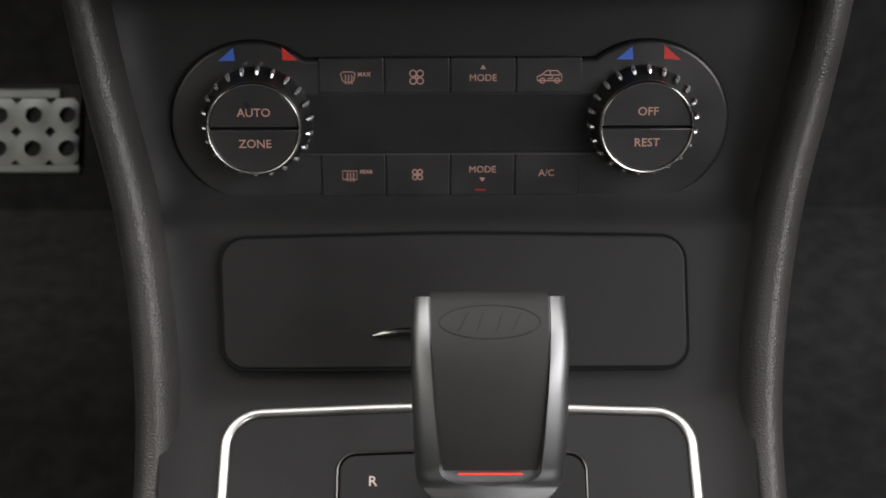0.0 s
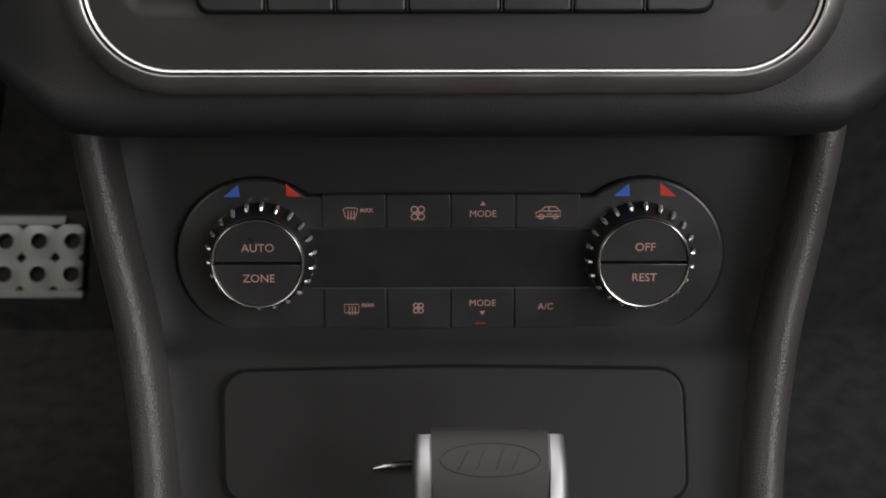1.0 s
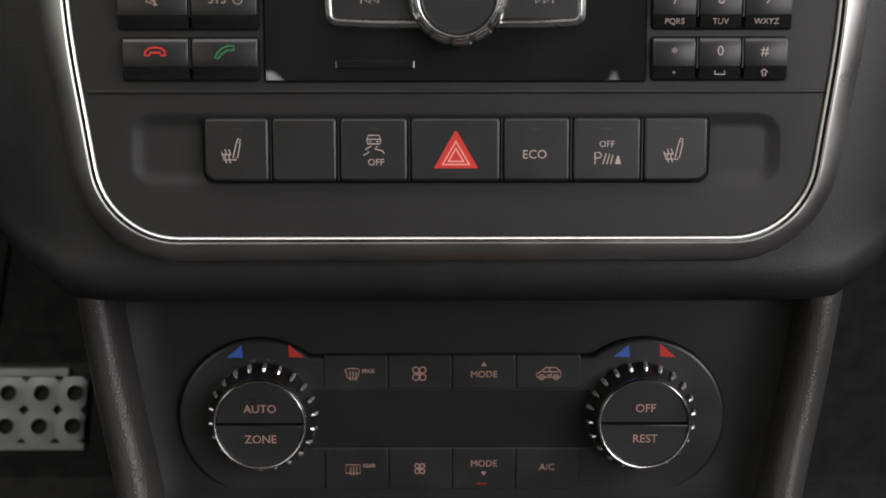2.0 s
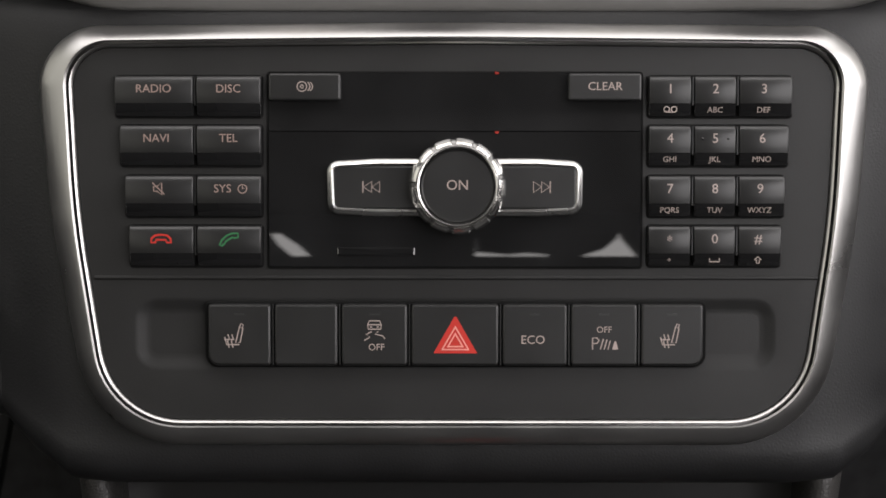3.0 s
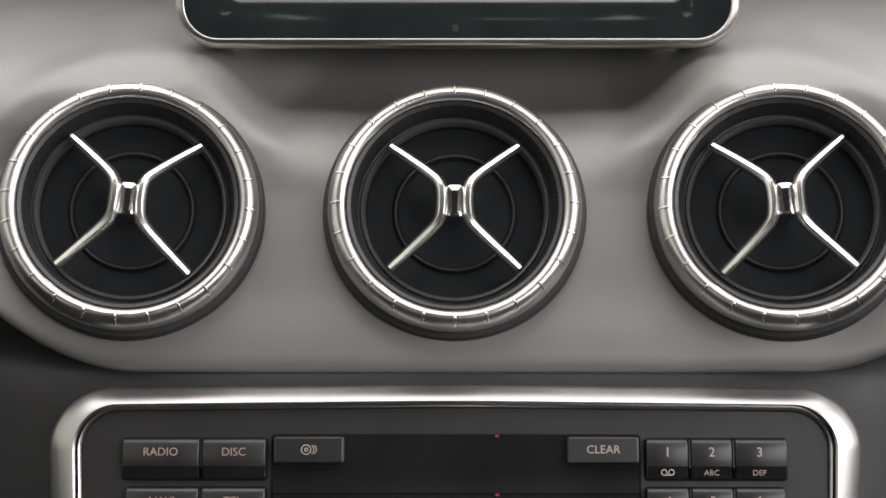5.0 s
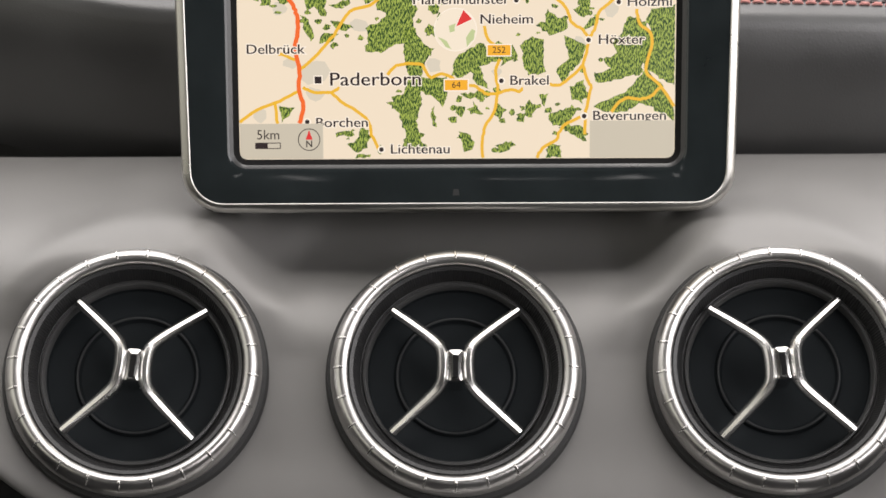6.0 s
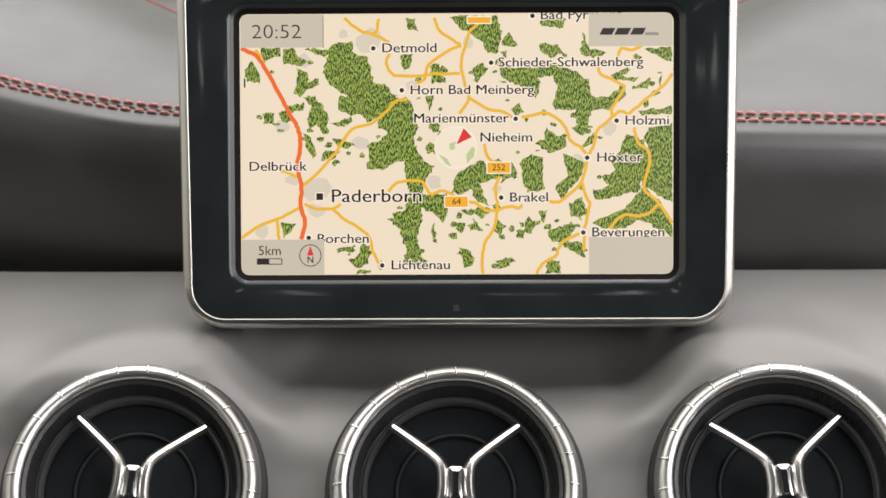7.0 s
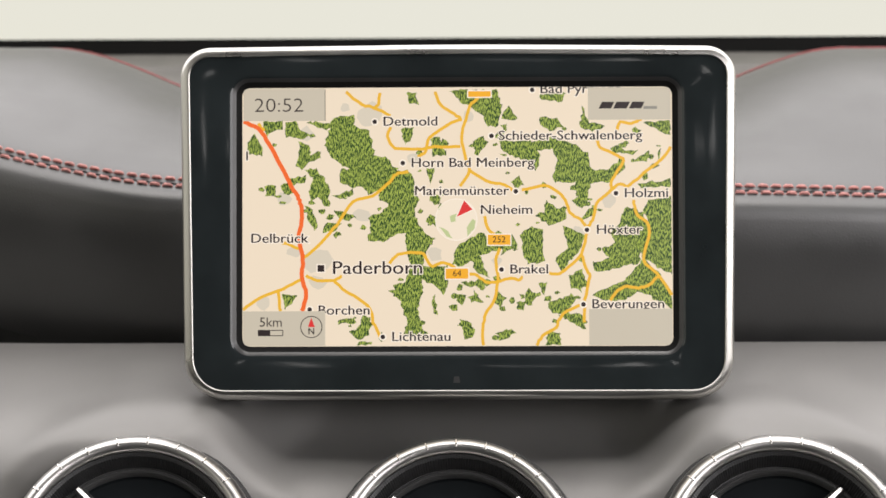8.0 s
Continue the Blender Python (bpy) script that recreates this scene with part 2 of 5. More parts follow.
def tube(bm, points, radii, seg=10, squash=1.0, up=(0, 0, 1), mat=0):
    """A capped round bar through points (metres) with a radius (metres) at each."""
    pts = [Vector(p) for p in points]
    rings = []
    for i, p in enumerate(pts):
        d = (pts[min(i + 1, len(pts) - 1)] - pts[max(i - 1, 0)]).normalized()
        s = d.cross(Vector(up))
        s = s.normalized() if s.length > 1e-6 else Vector((1, 0, 0))
        n = s.cross(d).normalized()
        r = radii[i] if isinstance(radii, (list, tuple)) else radii
        rings.append([bm.verts.new(p + s * (r * math.cos(a)) + n * (r * squash * math.sin(a)))
                      for a in (2 * math.pi * j / seg for j in range(seg))])
    for a, b in zip(rings, rings[1:]):
        for j in range(seg):
            k = (j + 1) % seg
            bm.faces.new((a[j], a[k], b[k], b[j])).material_index = mat
    bm.faces.new(rings[0][::-1]).material_index = mat
    bm.faces.new(rings[-1]).material_index = mat


def smooth_line(keys, steps=8):
    """A Catmull-Rom line through the keys."""
    pts = [Vector(k) for k in keys]
    out = []
    for i in range(len(pts) - 1):
        a, b = pts[max(i - 1, 0)], pts[i]
        c, d = pts[i + 1], pts[min(i + 2, len(pts) - 1)]
        for j in range(steps):
            t = j / steps
            out.append(0.5 * (2 * b + (c - a) * t + (2 * a - 5 * b + 4 * c - d) * t * t + (3 * b - a - 3 * c + d) * t ** 3))
    out.append(pts[-1])
    return out


def grid_mesh(bm, rows, mat=0):
    vs = [[bm.verts.new(p) for p in row] for row in rows]
    for a, b in zip(vs, vs[1:]):
        for i in range(len(a) - 1):
            bm.faces.new((a[i], a[i + 1], b[i + 1], b[i])).material_index = mat
    return vs


def thicken(ob, d, off=-1):
    s = ob.modifiers.new("thickness", "SOLIDIFY")
    s.thickness, s.offset = d, off
    return ob


def box(bm, x0, x1, y0, y1, z0, z1):
    v = [bm.verts.new((x, y, z)) for x in (x0, x1) for y in (y0, y1) for z in (z0, z1)]
    for f in ((0, 1, 3, 2), (4, 6, 7, 5), (0, 4, 5, 1), (2, 3, 7, 6), (0, 2, 6, 4), (1, 5, 7, 3)):
        bm.faces.new([v[i] for i in f])


def lettering(text, size, u, v, w, mat, parent, bold=0.0, width=1.0, align="CENTER", name="lettering", depth=0.05, tilt=0.0):
    """Raised print in the built-in font; size is the capital height in mm."""
    cu = bpy.data.curves.new(name, "FONT")
    cu.body, cu.size, cu.align_x, cu.align_y = text, size * MM / 0.69, align, "CENTER"
    cu.extrude, cu.offset, cu.resolution_u = depth * MM, bold * MM, 3
    tmp = new("lettering_curve", cu)
    me = bpy.data.meshes.new_from_object(tmp.evaluated_get(bpy.context.evaluated_depsgraph_get()))
    bpy.data.objects.remove(tmp)
    bpy.data.curves.remove(cu)
    me.materials.clear()
    me.materials.append(mat)
    ob = new(name, me)
    ob.parent = parent
    ob.matrix_basis = Matrix.Translation((u * MM, v * MM, w * MM)) @ Matrix.Rotation(radians(tilt), 4, "X") @ Matrix.Diagonal((width, 1, 1, 1))
    return ob


# ---- the cabin round the console ----
def plain_wall(name, boxes, mat, label):
    bm = bmesh.new()
    for b in boxes:
        box(bm, *b)
    return tagged(link(name, bm, mat), label, "wall" if "wall" in name else name.split("_")[0], kind="structure")


plain_wall("floor", [(-0.76, 0.76, -1.4, 1.3, -0.03, 0.0)], CARPET, "black carpeted floor of the footwells")
plain_wall("wall_front", [(-0.76, 0.76, 1.30, 1.34, 0.0, 0.93)], CARPET, "black carpeted bulkhead behind the pedals")
plain_wall("wall_left", [(-0.80, -0.76, -1.4, 1.3, 0.0, 0.72), (-0.80, -0.76, -0.62, -0.54, 0.72, 1.3)], SOFT, "black door lining below the side window")
plain_wall("wall_right", [(0.76, 0.80, -1.4, 1.3, 0.0, 0.72), (0.76, 0.80, -0.62, -0.54, 0.72, 1.3)], SOFT, "black door lining below the side window")


def rear_wall():
    """Unseen rear trim with the small rear window, partly covered by headrest-like cut-outs."""
    bm = bmesh.new()
    for b in ((-0.76, 0.76, 0.0, 1.15), (-0.76, 0.76, 1.245, 1.33), (-0.76, -0.35, 1.15, 1.245), (0.37, 0.76, 1.15, 1.245)):
        box(bm, b[0], b[1], -1.42, -1.40, b[2], b[3])
    # added flat cut-outs: their gaps shape the pale reflections in the radio's gloss
    for poly in ([(-0.35, 1.15), (-0.29, 1.15), (-0.318, 1.195), (-0.336, 1.245), (-0.35, 1.245)],
                 [(-0.255, 1.15), (0.055, 1.15), (0.06, 1.245), (-0.318, 1.245), (-0.28, 1.195)],
                 [(0.057, 1.170), (0.12, 1.160), (0.15, 1.166), (0.2, 1.158), (0.2, 1.245), (0.06, 1.245)],
                 [(0.19, 1.15), (0.25, 1.15), (0.30, 1.182), (0.325, 1.222), (0.33, 1.245), (0.2, 1.245), (0.2, 1.158)],
                 [(0.37, 1.15), (0.37, 1.245), (0.332, 1.245), (0.335, 1.222), (0.348, 1.19), (0.363, 1.15)]):
        a = [bm.verts.new((x, -1.402, z)) for x, z in poly]
        b = [bm.verts.new((x, -1.416, z)) for x, z in poly]
        bm.faces.new(a)
        bm.faces.new(b[::-1])
        for k in range(len(a)):
            n = (k + 1) % len(a)
            bm.faces.new((a[n], a[k], b[k], b[n]))
    return tagged(link("wall_rear", bm, SOFT), "unseen black rear trim with headrest-like cut-outs before a small rear window", "wall", kind="structure")


rear_wall()
plain_wall("ceiling", [(-0.76, 0.76, -1.4, 0.45, 1.32, 1.35)], LINER, "grey cloth headliner of the car")
# rear bench and front seat backs stand behind the camera: only the plain rear trim closes the cabin

# ---- dashboard: soft black body ----
def dash_body():
    """The soft body that the radio sits in: section rows carried across the car, ends rolled away forwards."""
    prof = [(0.80, 0.672), (0.765, 0.671), (0.748, 0.668), (0.738, 0.660), (0.730, 0.640), (0.716, 0.602), (0.703, 0.566), (0.694, 0.540),
            (0.690, 0.531), (0.690, 0.524), (0.696, 0.5175), (0.708, 0.514), (0.737, 0.510), (0.80, 0.506)]
    prof = smooth_line([(0, y, z) for y, z in prof], 4)
    rows = []
    for p in prof:
        row = []
        for i in range(111):
            x = -0.755 + 1.51 * i / 110
            a = max(0.0, abs(x) - 0.118)
            back = min(1.2 * a * a / 0.02, 0.05) if a < 0.03 else 0.05 + 0.25 * (a - 0.03)
            low = max(0.0, 0.66 - p.z) / 0.16
            lift = 0.0
            if abs(x) > 0.115:
                lift = min(0.05, (abs(x) - 0.115) ** 1.4 * 1.0) * low
            row.append((x, p.y + back * (0.25 + 0.75 * low) * 0.6, p.z + lift))
        rows.append(row)
    bm = bmesh.new()
    grid_mesh(bm, rows)
    ob = link("dashboard", bm, SOFT)
    return tagged(ob, "soft black grained dashboard body round the radio", "dashboard", kind="structure")


dash_body()


VENTS = [(-0.1065, 7), (0.0, 0), (0.1075, -7)]


def vent_frame(x, toe):
    return Matrix.Translation((x, 0.7563 - abs(x) * 0.03, 0.7156 + 0.012 * abs(x))) @ Matrix.Rotation(radians(toe), 4, "Z") @ frame_at(0, 0, 0, 26)


def grey_panel():
    """The satin grey trim that carries the three vents and runs up under the screen."""
    keys = [(0.765, 0.6625), (0.750, 0.6615), (0.7415, 0.6630), (0.7390, 0.6670), (0.7415, 0.675), (0.7500, 0.692), (0.7592, 0.715), (0.7660, 0.735), (0.7725, 0.749), (0.783, 0.7570),
            (0.80, 0.7640), (0.83, 0.7735), (0.855, 0.7795), (0.866, 0.7795), (0.872, 0.772)]
    prof = smooth_line([(0, y, z) for y, z in keys], 9)
    rows = []
    for p in prof:
        row = []
        for i in range(241):
            x = -0.30 + 0.60 * i / 240
            c = x - 0.006
            a = max(0.0, abs(c) - 0.108)
            rise = min(0.06, 9.0 * a * a) if a < 0.06 else 0.0324 + 0.9 * (a - 0.06)
            low = max(0.0, min(1.0, (0.735 - p.z) / 0.07))
            y, z = p.y, p.z + min(rise, 0.10) * low
            # hollow under the screen between the outer vents
            k = max(0.0, min(1.0, (0.100 - 0.55 * max(0.0, p.y - 0.772) - abs(x)) / 0.038))
            k = k * k * (3 - 2 * k)
            h = math.exp(-((p.y - 0.787) / 0.028) ** 2) * k
            z -= 0.014 * h
            y += 0.012 * h
            # the hollow runs down to the middle vent
            kc = max(0.0, min(1.0, (0.088 - abs(x)) / 0.034))
            y += 0.010 * kc * kc * (3 - 2 * kc) * math.exp(-((p.z - 0.757) / 0.018) ** 2)
            # soft saddles between the vents
            s = math.exp(-((abs(x) - 0.053) / 0.014) ** 2) * math.exp(-((p.z - 0.746) / 0.012) ** 2)
            y -= 0.0022 * s
            z += 0.0012 * s
            # a soft swelling round the upper half of each outer vent
            r = math.hypot(abs(x) - 0.107, (p.z - 0.7156) * 1.12)
            b = math.exp(-((r - 0.0505) / 0.008) ** 2) * max(0.0, min(1.0, (p.z - 0.725) / 0.015))
            y -= 0.0026 * b
            z += 0.0024 * b
            y += 0.35 * max(0.0, abs(x) - 0.16) ** 1.3
            row.append((x, y, z))
        rows.append(row)
    bm = bmesh.new()
    grid_mesh(bm, rows)
    # openings for the three vents
    back = [vent_frame(x, toe).inverted() for x, toe in VENTS]
    gone = [f for f in bm.faces if any(math.hypot(*(b @ f.calc_center_median()).xy) < 0.0385 for b in back)]
    bmesh.ops.delete(bm, geom=gone, context="FACES")
    ob = link("trim_vent_panel", bm, GREY, sharp=60)
    return tagged(ob, "satin grey trim panel carrying three round air vents", "trim", kind="structure")


grey_panel()

# ---- upper dashboard: dark leather face and two padded hoods with red stitching ----
SEAM_L = [(-0.755, 0.96, 0.900), (-0.40, 0.905, 0.903), (-0.30, 0.885, 0.889), (-0.215, 0.872, 0.866), (-0.165, 0.867, 0.8535), (-0.12, 0.865, 0.8462), (-0.06, 0.865, 0.8442), (0.0, 0.865, 0.8436)]
SEAM_R = [(0.0, 0.865, 0.8436), (0.06, 0.865, 0.8430), (0.13, 0.865, 0.8420), (0.20, 0.867, 0.8400), (0.30, 0.876, 0.837), (0.40, 0.89, 0.834), (0.755, 0.95, 0.83)]
seam = smooth_line(SEAM_L, 10)[:-1] + smooth_line(SEAM_R, 10)


def hood_back(x):
    """Height and depth of the hoods' far edge."""
    if x < 0:
        k = max(0.0, min(1.0, (-x - 0.09) / 0.12))
    else:
        k = max(0.0, min(1.0, (x - 0.09) / 0.11))
    k = k * k * (3 - 2 * k)
    return 1.02, (0.8885 if x < 0 else 0.8915) + (0.0345 if x < 0 else 0.030) * k


def upper_dash():
    rows = [[] for _ in range(23)]
    for p in seam:
        x = p.x
        by, bz = hood_back(x)
        line = [(p.y + 0.016, p.z - 0.075), (p.y + 0.010, p.z - 0.064), (p.y + 0.001, p.z - 0.045), (p.y - 0.0045, p.z - 0.025), (p.y - 0.0066, p.z - 0.013), (p.y - 0.0062, p.z - 0.0075),
                (p.y - 0.0040, p.z - 0.0034), (p.y + 0.0006, p.z - 0.0008), (p.y + 0.0016, p.z - 0.0006), (p.y + 0.0032, p.z + 0.0010), (p.y + 0.008, p.z + 0.0046)]
        m = len(line)
        for j in range(1, 24 - m):
            t = j / (23 - m)
            y0, z0 = p.y + 0.008, p.z + 0.0046
            line.append((y0 + (by - y0) * t, z0 + (bz - z0) * (1 - (1 - t) ** 1.35) + 0.004 * math.sin(math.pi * t)))
        for r, (y, z) in zip(rows, line):
            r.append((x, y, z))
    edge = rows[-1]
    rows.append([(x, y + 0.008, z - 0.004) for x, y, z in edge])
    rows.append([(x, y + 0.012, z - 0.05) for x, y, z in edge])
    bm = bmesh.new()
    grid_mesh(bm, rows)
    ob = link("upper_dashboard", bm, LEATHER, sharp=70)
    return tagged(ob, "black leather upper dashboard with two padded hoods", "dashboard", kind="structure")


upper_dash()


def windscreen_base():
    bm = bmesh.new()
    # a ribbed shelf that climbs towards the glass
    line = [(1.032, 0.86), (1.034, 0.884), (1.045, 0.892), (1.085, 0.905), (1.088, 0.909), (1.094, 0.909), (1.097, 0.907), (1.15, 0.926), (1.153, 0.931), (1.160, 0.931), (1.163, 0.929), (1.203, 0.9455), (1.204, 0.90)]
    grid_mesh(bm, [[(-0.76 + 0.04 * i, y, z) for i in range(39)] for y, z in line])
    a = link("trim_defroster_shelf", bm, SHELF, sharp=40)
    tagged(a, "dark grey defroster shelf behind the hoods", "trim", kind="structure")
    bm = bmesh.new()
    box(bm, -0.76, 0.76, 1.205, 1.225, 0.90, 0.956)
    b = link("trim_windscreen_border", bm, GAP)
    tagged(b, "black border along the foot of the windscreen", "trim", kind="structure")


windscreen_base()


R = frame_at(0, 0.712, 0.611, 20)
C = frame_at(0, 0.728, 0.452, 18)
D = frame_at(0.0005, 0.790, 0.811, 2)
L = frame_at(0, 0.705, 0.420, 40)
G = frame_at(0, 0.665, 0.372, 68)


# ---- centre console fascia and its bolsters ----
def fascia():
    keys = [(0.775, 0.520), (0.757, 0.505), (0.745, 0.490), (0.7385, 0.475), (0.7305, 0.452), (0.7222, 0.432), (0.7155, 0.4235), (0.7065, 0.4185), (0.700, 0.4115),
            (0.685, 0.3935), (0.672, 0.3785), (0.664, 0.3715), (0.652, 0.3665), (0.630, 0.3578), (0.60, 0.346), (0.55, 0.327), (0.45, 0.30)]
    prof = smooth_line([(0, y, z) for y, z in keys], 4)
    rows = []
    for p in prof:
        k = max(0.0, min(1.0, (0.50 - p.z) / 0.15))
        half = 0.127 - 0.026 * k
        row = []
        for i in range(41):
            t = -1 + 2 * i / 40
            x = half * t + 0.002
            edge = max(0.0, abs(t) - 0.86) / 0.14
            row.append((x, p.y - 0.006 * edge ** 2, p.z + 0.004 * edge ** 2))
        rows.append(row)
    bm = bmesh.new()
    grid_mesh(bm, rows)
    ob = link("centre_console", bm, CONSOLE, sharp=60)
    return tagged(ob, "charcoal plastic centre console fascia between padded bolsters", "console", kind="structure")


fascia()


def bolster(name, keys, label):
    pts = smooth_line(keys, 8)
    bm = bmesh.new()
    tube(bm, pts, [0.0078 + 0.0012 * i / len(pts) for i in range(len(pts))], 20, squash=1.9, up=(0, -0.6, 0.8))
    return tagged(link(name, bm, BOLSTER, sharp=70), label, "trim", kind="structure")


BOL = [(0.1325, 0.760, 0.535), (0.1275, 0.742, 0.500), (0.1215, 0.728, 0.462), (0.1125, 0.708, 0.424), (0.1062, 0.680, 0.385), (0.1040, 0.645, 0.352), (0.1040, 0.58, 0.322), (0.1040, 0.45, 0.28)]
bolster("trim_bolster_left", [(-x, y, z) for x, y, z in BOL], "grained dark vinyl bolster along the console")
bolster("trim_bolster_right", [(x + 0.0055, y, z) for x, y, z in BOL], "grained dark vinyl bolster along the console")


def tunnel_side(sign, name):
    """The console's flank below the bolster, down to the floor."""
    rows = []
    for y, z, x in ((0.79, 0.53, 0.142), (0.745, 0.47, 0.132), (0.71, 0.41, 0.118), (0.66, 0.35, 0.108), (0.55, 0.30, 0.108), (0.40, 0.26, 0.108), (0.0, 0.22, 0.108)):
        rows.append([(sign * x, y + 0.02, z), (sign * (x + 0.012), y + 0.05, z - 0.05), (sign * (x + 0.02), y + 0.07, z * 0.4), (sign * (x + 0.03), y + 0.08, 0.0)])
    rows.insert(0, [(sign * 0.155, 1.3, 0.55), (sign * 0.165, 1.3, 0.5), (sign * 0.17, 1.3, 0.2), (sign * 0.18, 1.3, 0.0)])
    bm = bmesh.new()
    grid_mesh(bm, rows)
    return tagged(thicken(link(name, bm, CARPET), 0.004), "black carpeted flank of the transmission tunnel", "trim", kind="structure")


tunnel_side(-1, "trim_tunnel_left")
tunnel_side(1, "trim_tunnel_right")

# ---- radio unit ----
RADIO_OUT = [(-106.8, -70.0, 25), (107.8, -70.0, 25), (117.0, -6, 300), (119.2, 46.2, 12), (0, 47.6, 1500), (-119.3, 46.2, 12), (-116.7, -6, 300)]
radio = thing("radio_unit", R, "black radio unit with button blocks inside a satin silver surround", "radio")
inner = round_poly(RADIO_OUT, 12)
bank = rrect(-99.5, -53.9, 100.5, -32.2, 6.5, 6)


def faceplate():
    """The flat face with the switch bank pressed into it."""
    bm = bmesh.new()
    rim = sweep(bm, inner, [(0, -6), (0, -0.3), (-0.3, 0)])[-1]
    dish = sweep(bm, bank, [(0.8, 0.0), (0.0, -0.1), (-0.8, -0.35), (-2.6, -1.0), (-3.6, -1.25), (-4.6, -1.3)])
    bm.faces.new(dish[-1])
    loops = []
    for ring in (rim, dish[0]):
        loops += [bm.edges.get((ring[i - 1], ring[i])) for i in range(len(ring))]
    bmesh.ops.triangle_fill(bm, edges=loops, use_beauty=True, normal=(0, 0, 1))
    return bm


part("faceplate", faceplate(), PLASTIC, radio, "matt black faceplate with a pressed-in switch bank", sharp=30)
bm = bmesh.new()
sweep(bm, inner, [(0.0, -2), (0.0, 0.5), (0.15, 0.9), (0.55, 1.35), (0.85, 1.5), (1.1, 1.3), (1.2, -1)])
part("chrome_bead", bm, SATIN, radio, "thin bright chrome bead")
bm = bmesh.new()
sweep(bm, inner, [(0.9, -1.0), (1.0, 0.4), (2.6, 0.5), (2.8, -1.0)])
part("bead_gap", bm, DARKSATIN, radio, "dark line beside the chrome bead")


def surround_ring():
    """The satin surround: a flat bar at its foot, broad and rolled over round its top corners."""
    bm = bmesh.new()
    a = offset(inner, 1.7 * MM)
    rings = []
    for f, low, high in ((0.0, 2.0, 2.3), (0.06, 2.6, 2.8), (0.16, 2.5, 2.5), (0.5, 1.5, 0.4), (0.8, -0.1, -1.8), (0.93, -1.8, -3.4), (1.0, -9.0, -9.0)):
        ring = []
        for p, q in zip(a, offset(inner, 2.7 * MM)):
            n = (q - p).normalized()
            k = max(0.0, min(1.0, (p.y / MM + 72) / 110))
            wide = (7.0 - 1.2 * max(0.0, n.y) + 3.6 * k * abs(n.x)) * MM
            h = max(0.0, min(1.0, 0.5 + 0.5 * n.y + 0.3 * k))
            e = p + n * wide * f
            ring.append(bm.verts.new((e.x, e.y, (low + (high - low) * h) * MM)))
        rings.append(ring)
    k = len(a)
    for r, s in zip(rings, rings[1:]):
        for i in range(k):
            j = (i + 1) % k
            bm.faces.new((r[i], r[j], s[j], s[i]))
    return bm


part("surround", surround_ring(), BEZEL, radio, "satin silver surround")


def ribbons(lines, width, w=0.0):
    """Flat printed strokes: rows of (u, v) mm, joined into one thin mesh."""
    bm = bmesh.new()
    for line in lines:
        pts = [Vector(p) for p in line]
        closed = (pts[0] - pts[-1]).length < 1e-6
        lo, hi = [], []
        for i, p in enumerate(pts):
            a = pts[i - 1] if i else (pts[-2] if closed else p)
            b = pts[i + 1] if i + 1 < len(pts) else (pts[1] if closed else p)
            d = (b - a).normalized()
            n = Vector((-d.y, d.x)) * width / 2
            for row, q in ((lo, p - n), (hi, p + n)):
                row.append((bm.verts.new((q.x * MM, q.y * MM, (w + 0.06) * MM)), bm.verts.new((q.x * MM, q.y * MM, w * MM))))
        for i in range(len(pts) - 1):
            bm.faces.new((lo[i][0], lo[i + 1][0], hi[i + 1][0], hi[i][0]))
            bm.faces.new((lo[i][1], lo[i + 1][1], lo[i + 1][0], lo[i][0]))
            bm.faces.new((hi[i][0], hi[i + 1][0], hi[i + 1][1], hi[i][1]))
    return bm


def shift(lines, u, v, k=1.0):
    return [[(u + x * k, v + y * k) for x, y in line] for line in lines]


def arc(r, a0, a1, c=(0, 0), n=10):
    return [(c[0] + r * math.cos(radians(a0 + (a1 - a0) * i / n)), c[1] + r * math.sin(radians(a0 + (a1 - a0) * i / n))) for i in range(n + 1)]


def plate_shape(points, w=0.0, depth=0.08):
    """A flat filled print or plate from (u, v) mm."""
    bm = bmesh.new()
    top = [bm.verts.new((x * MM, y * MM, (w + depth) * MM)) for x, y in points]
    low = [bm.verts.new((x * MM, y * MM, w * MM)) for x, y in points]
    bm.faces.new(top)
    for i in range(len(points)):
        j = (i + 1) % len(points)
        bm.faces.new((low[i], low[j], top[j], top[i]))
    return bm


def icon(lines, u, v, w, parent, mat=None, width=0.35, k=1.0, name="symbol"):
    return part(name, ribbons(shift(lines, u, v, k), width, w), mat or PRINT, parent)


# ---- radio: key blocks ----
def key(name, parent, u0, v0, u1, v1, w, r=0.8, crown=0.0, mat=None, low=-1.0, bevel=0.6):
    bm = bmesh.new()
    slab(bm, rrect(u0, v0, u1, v1, r, 4), low, w, bevel, crown)
    return part(name, bm, mat or BUTTON, parent)


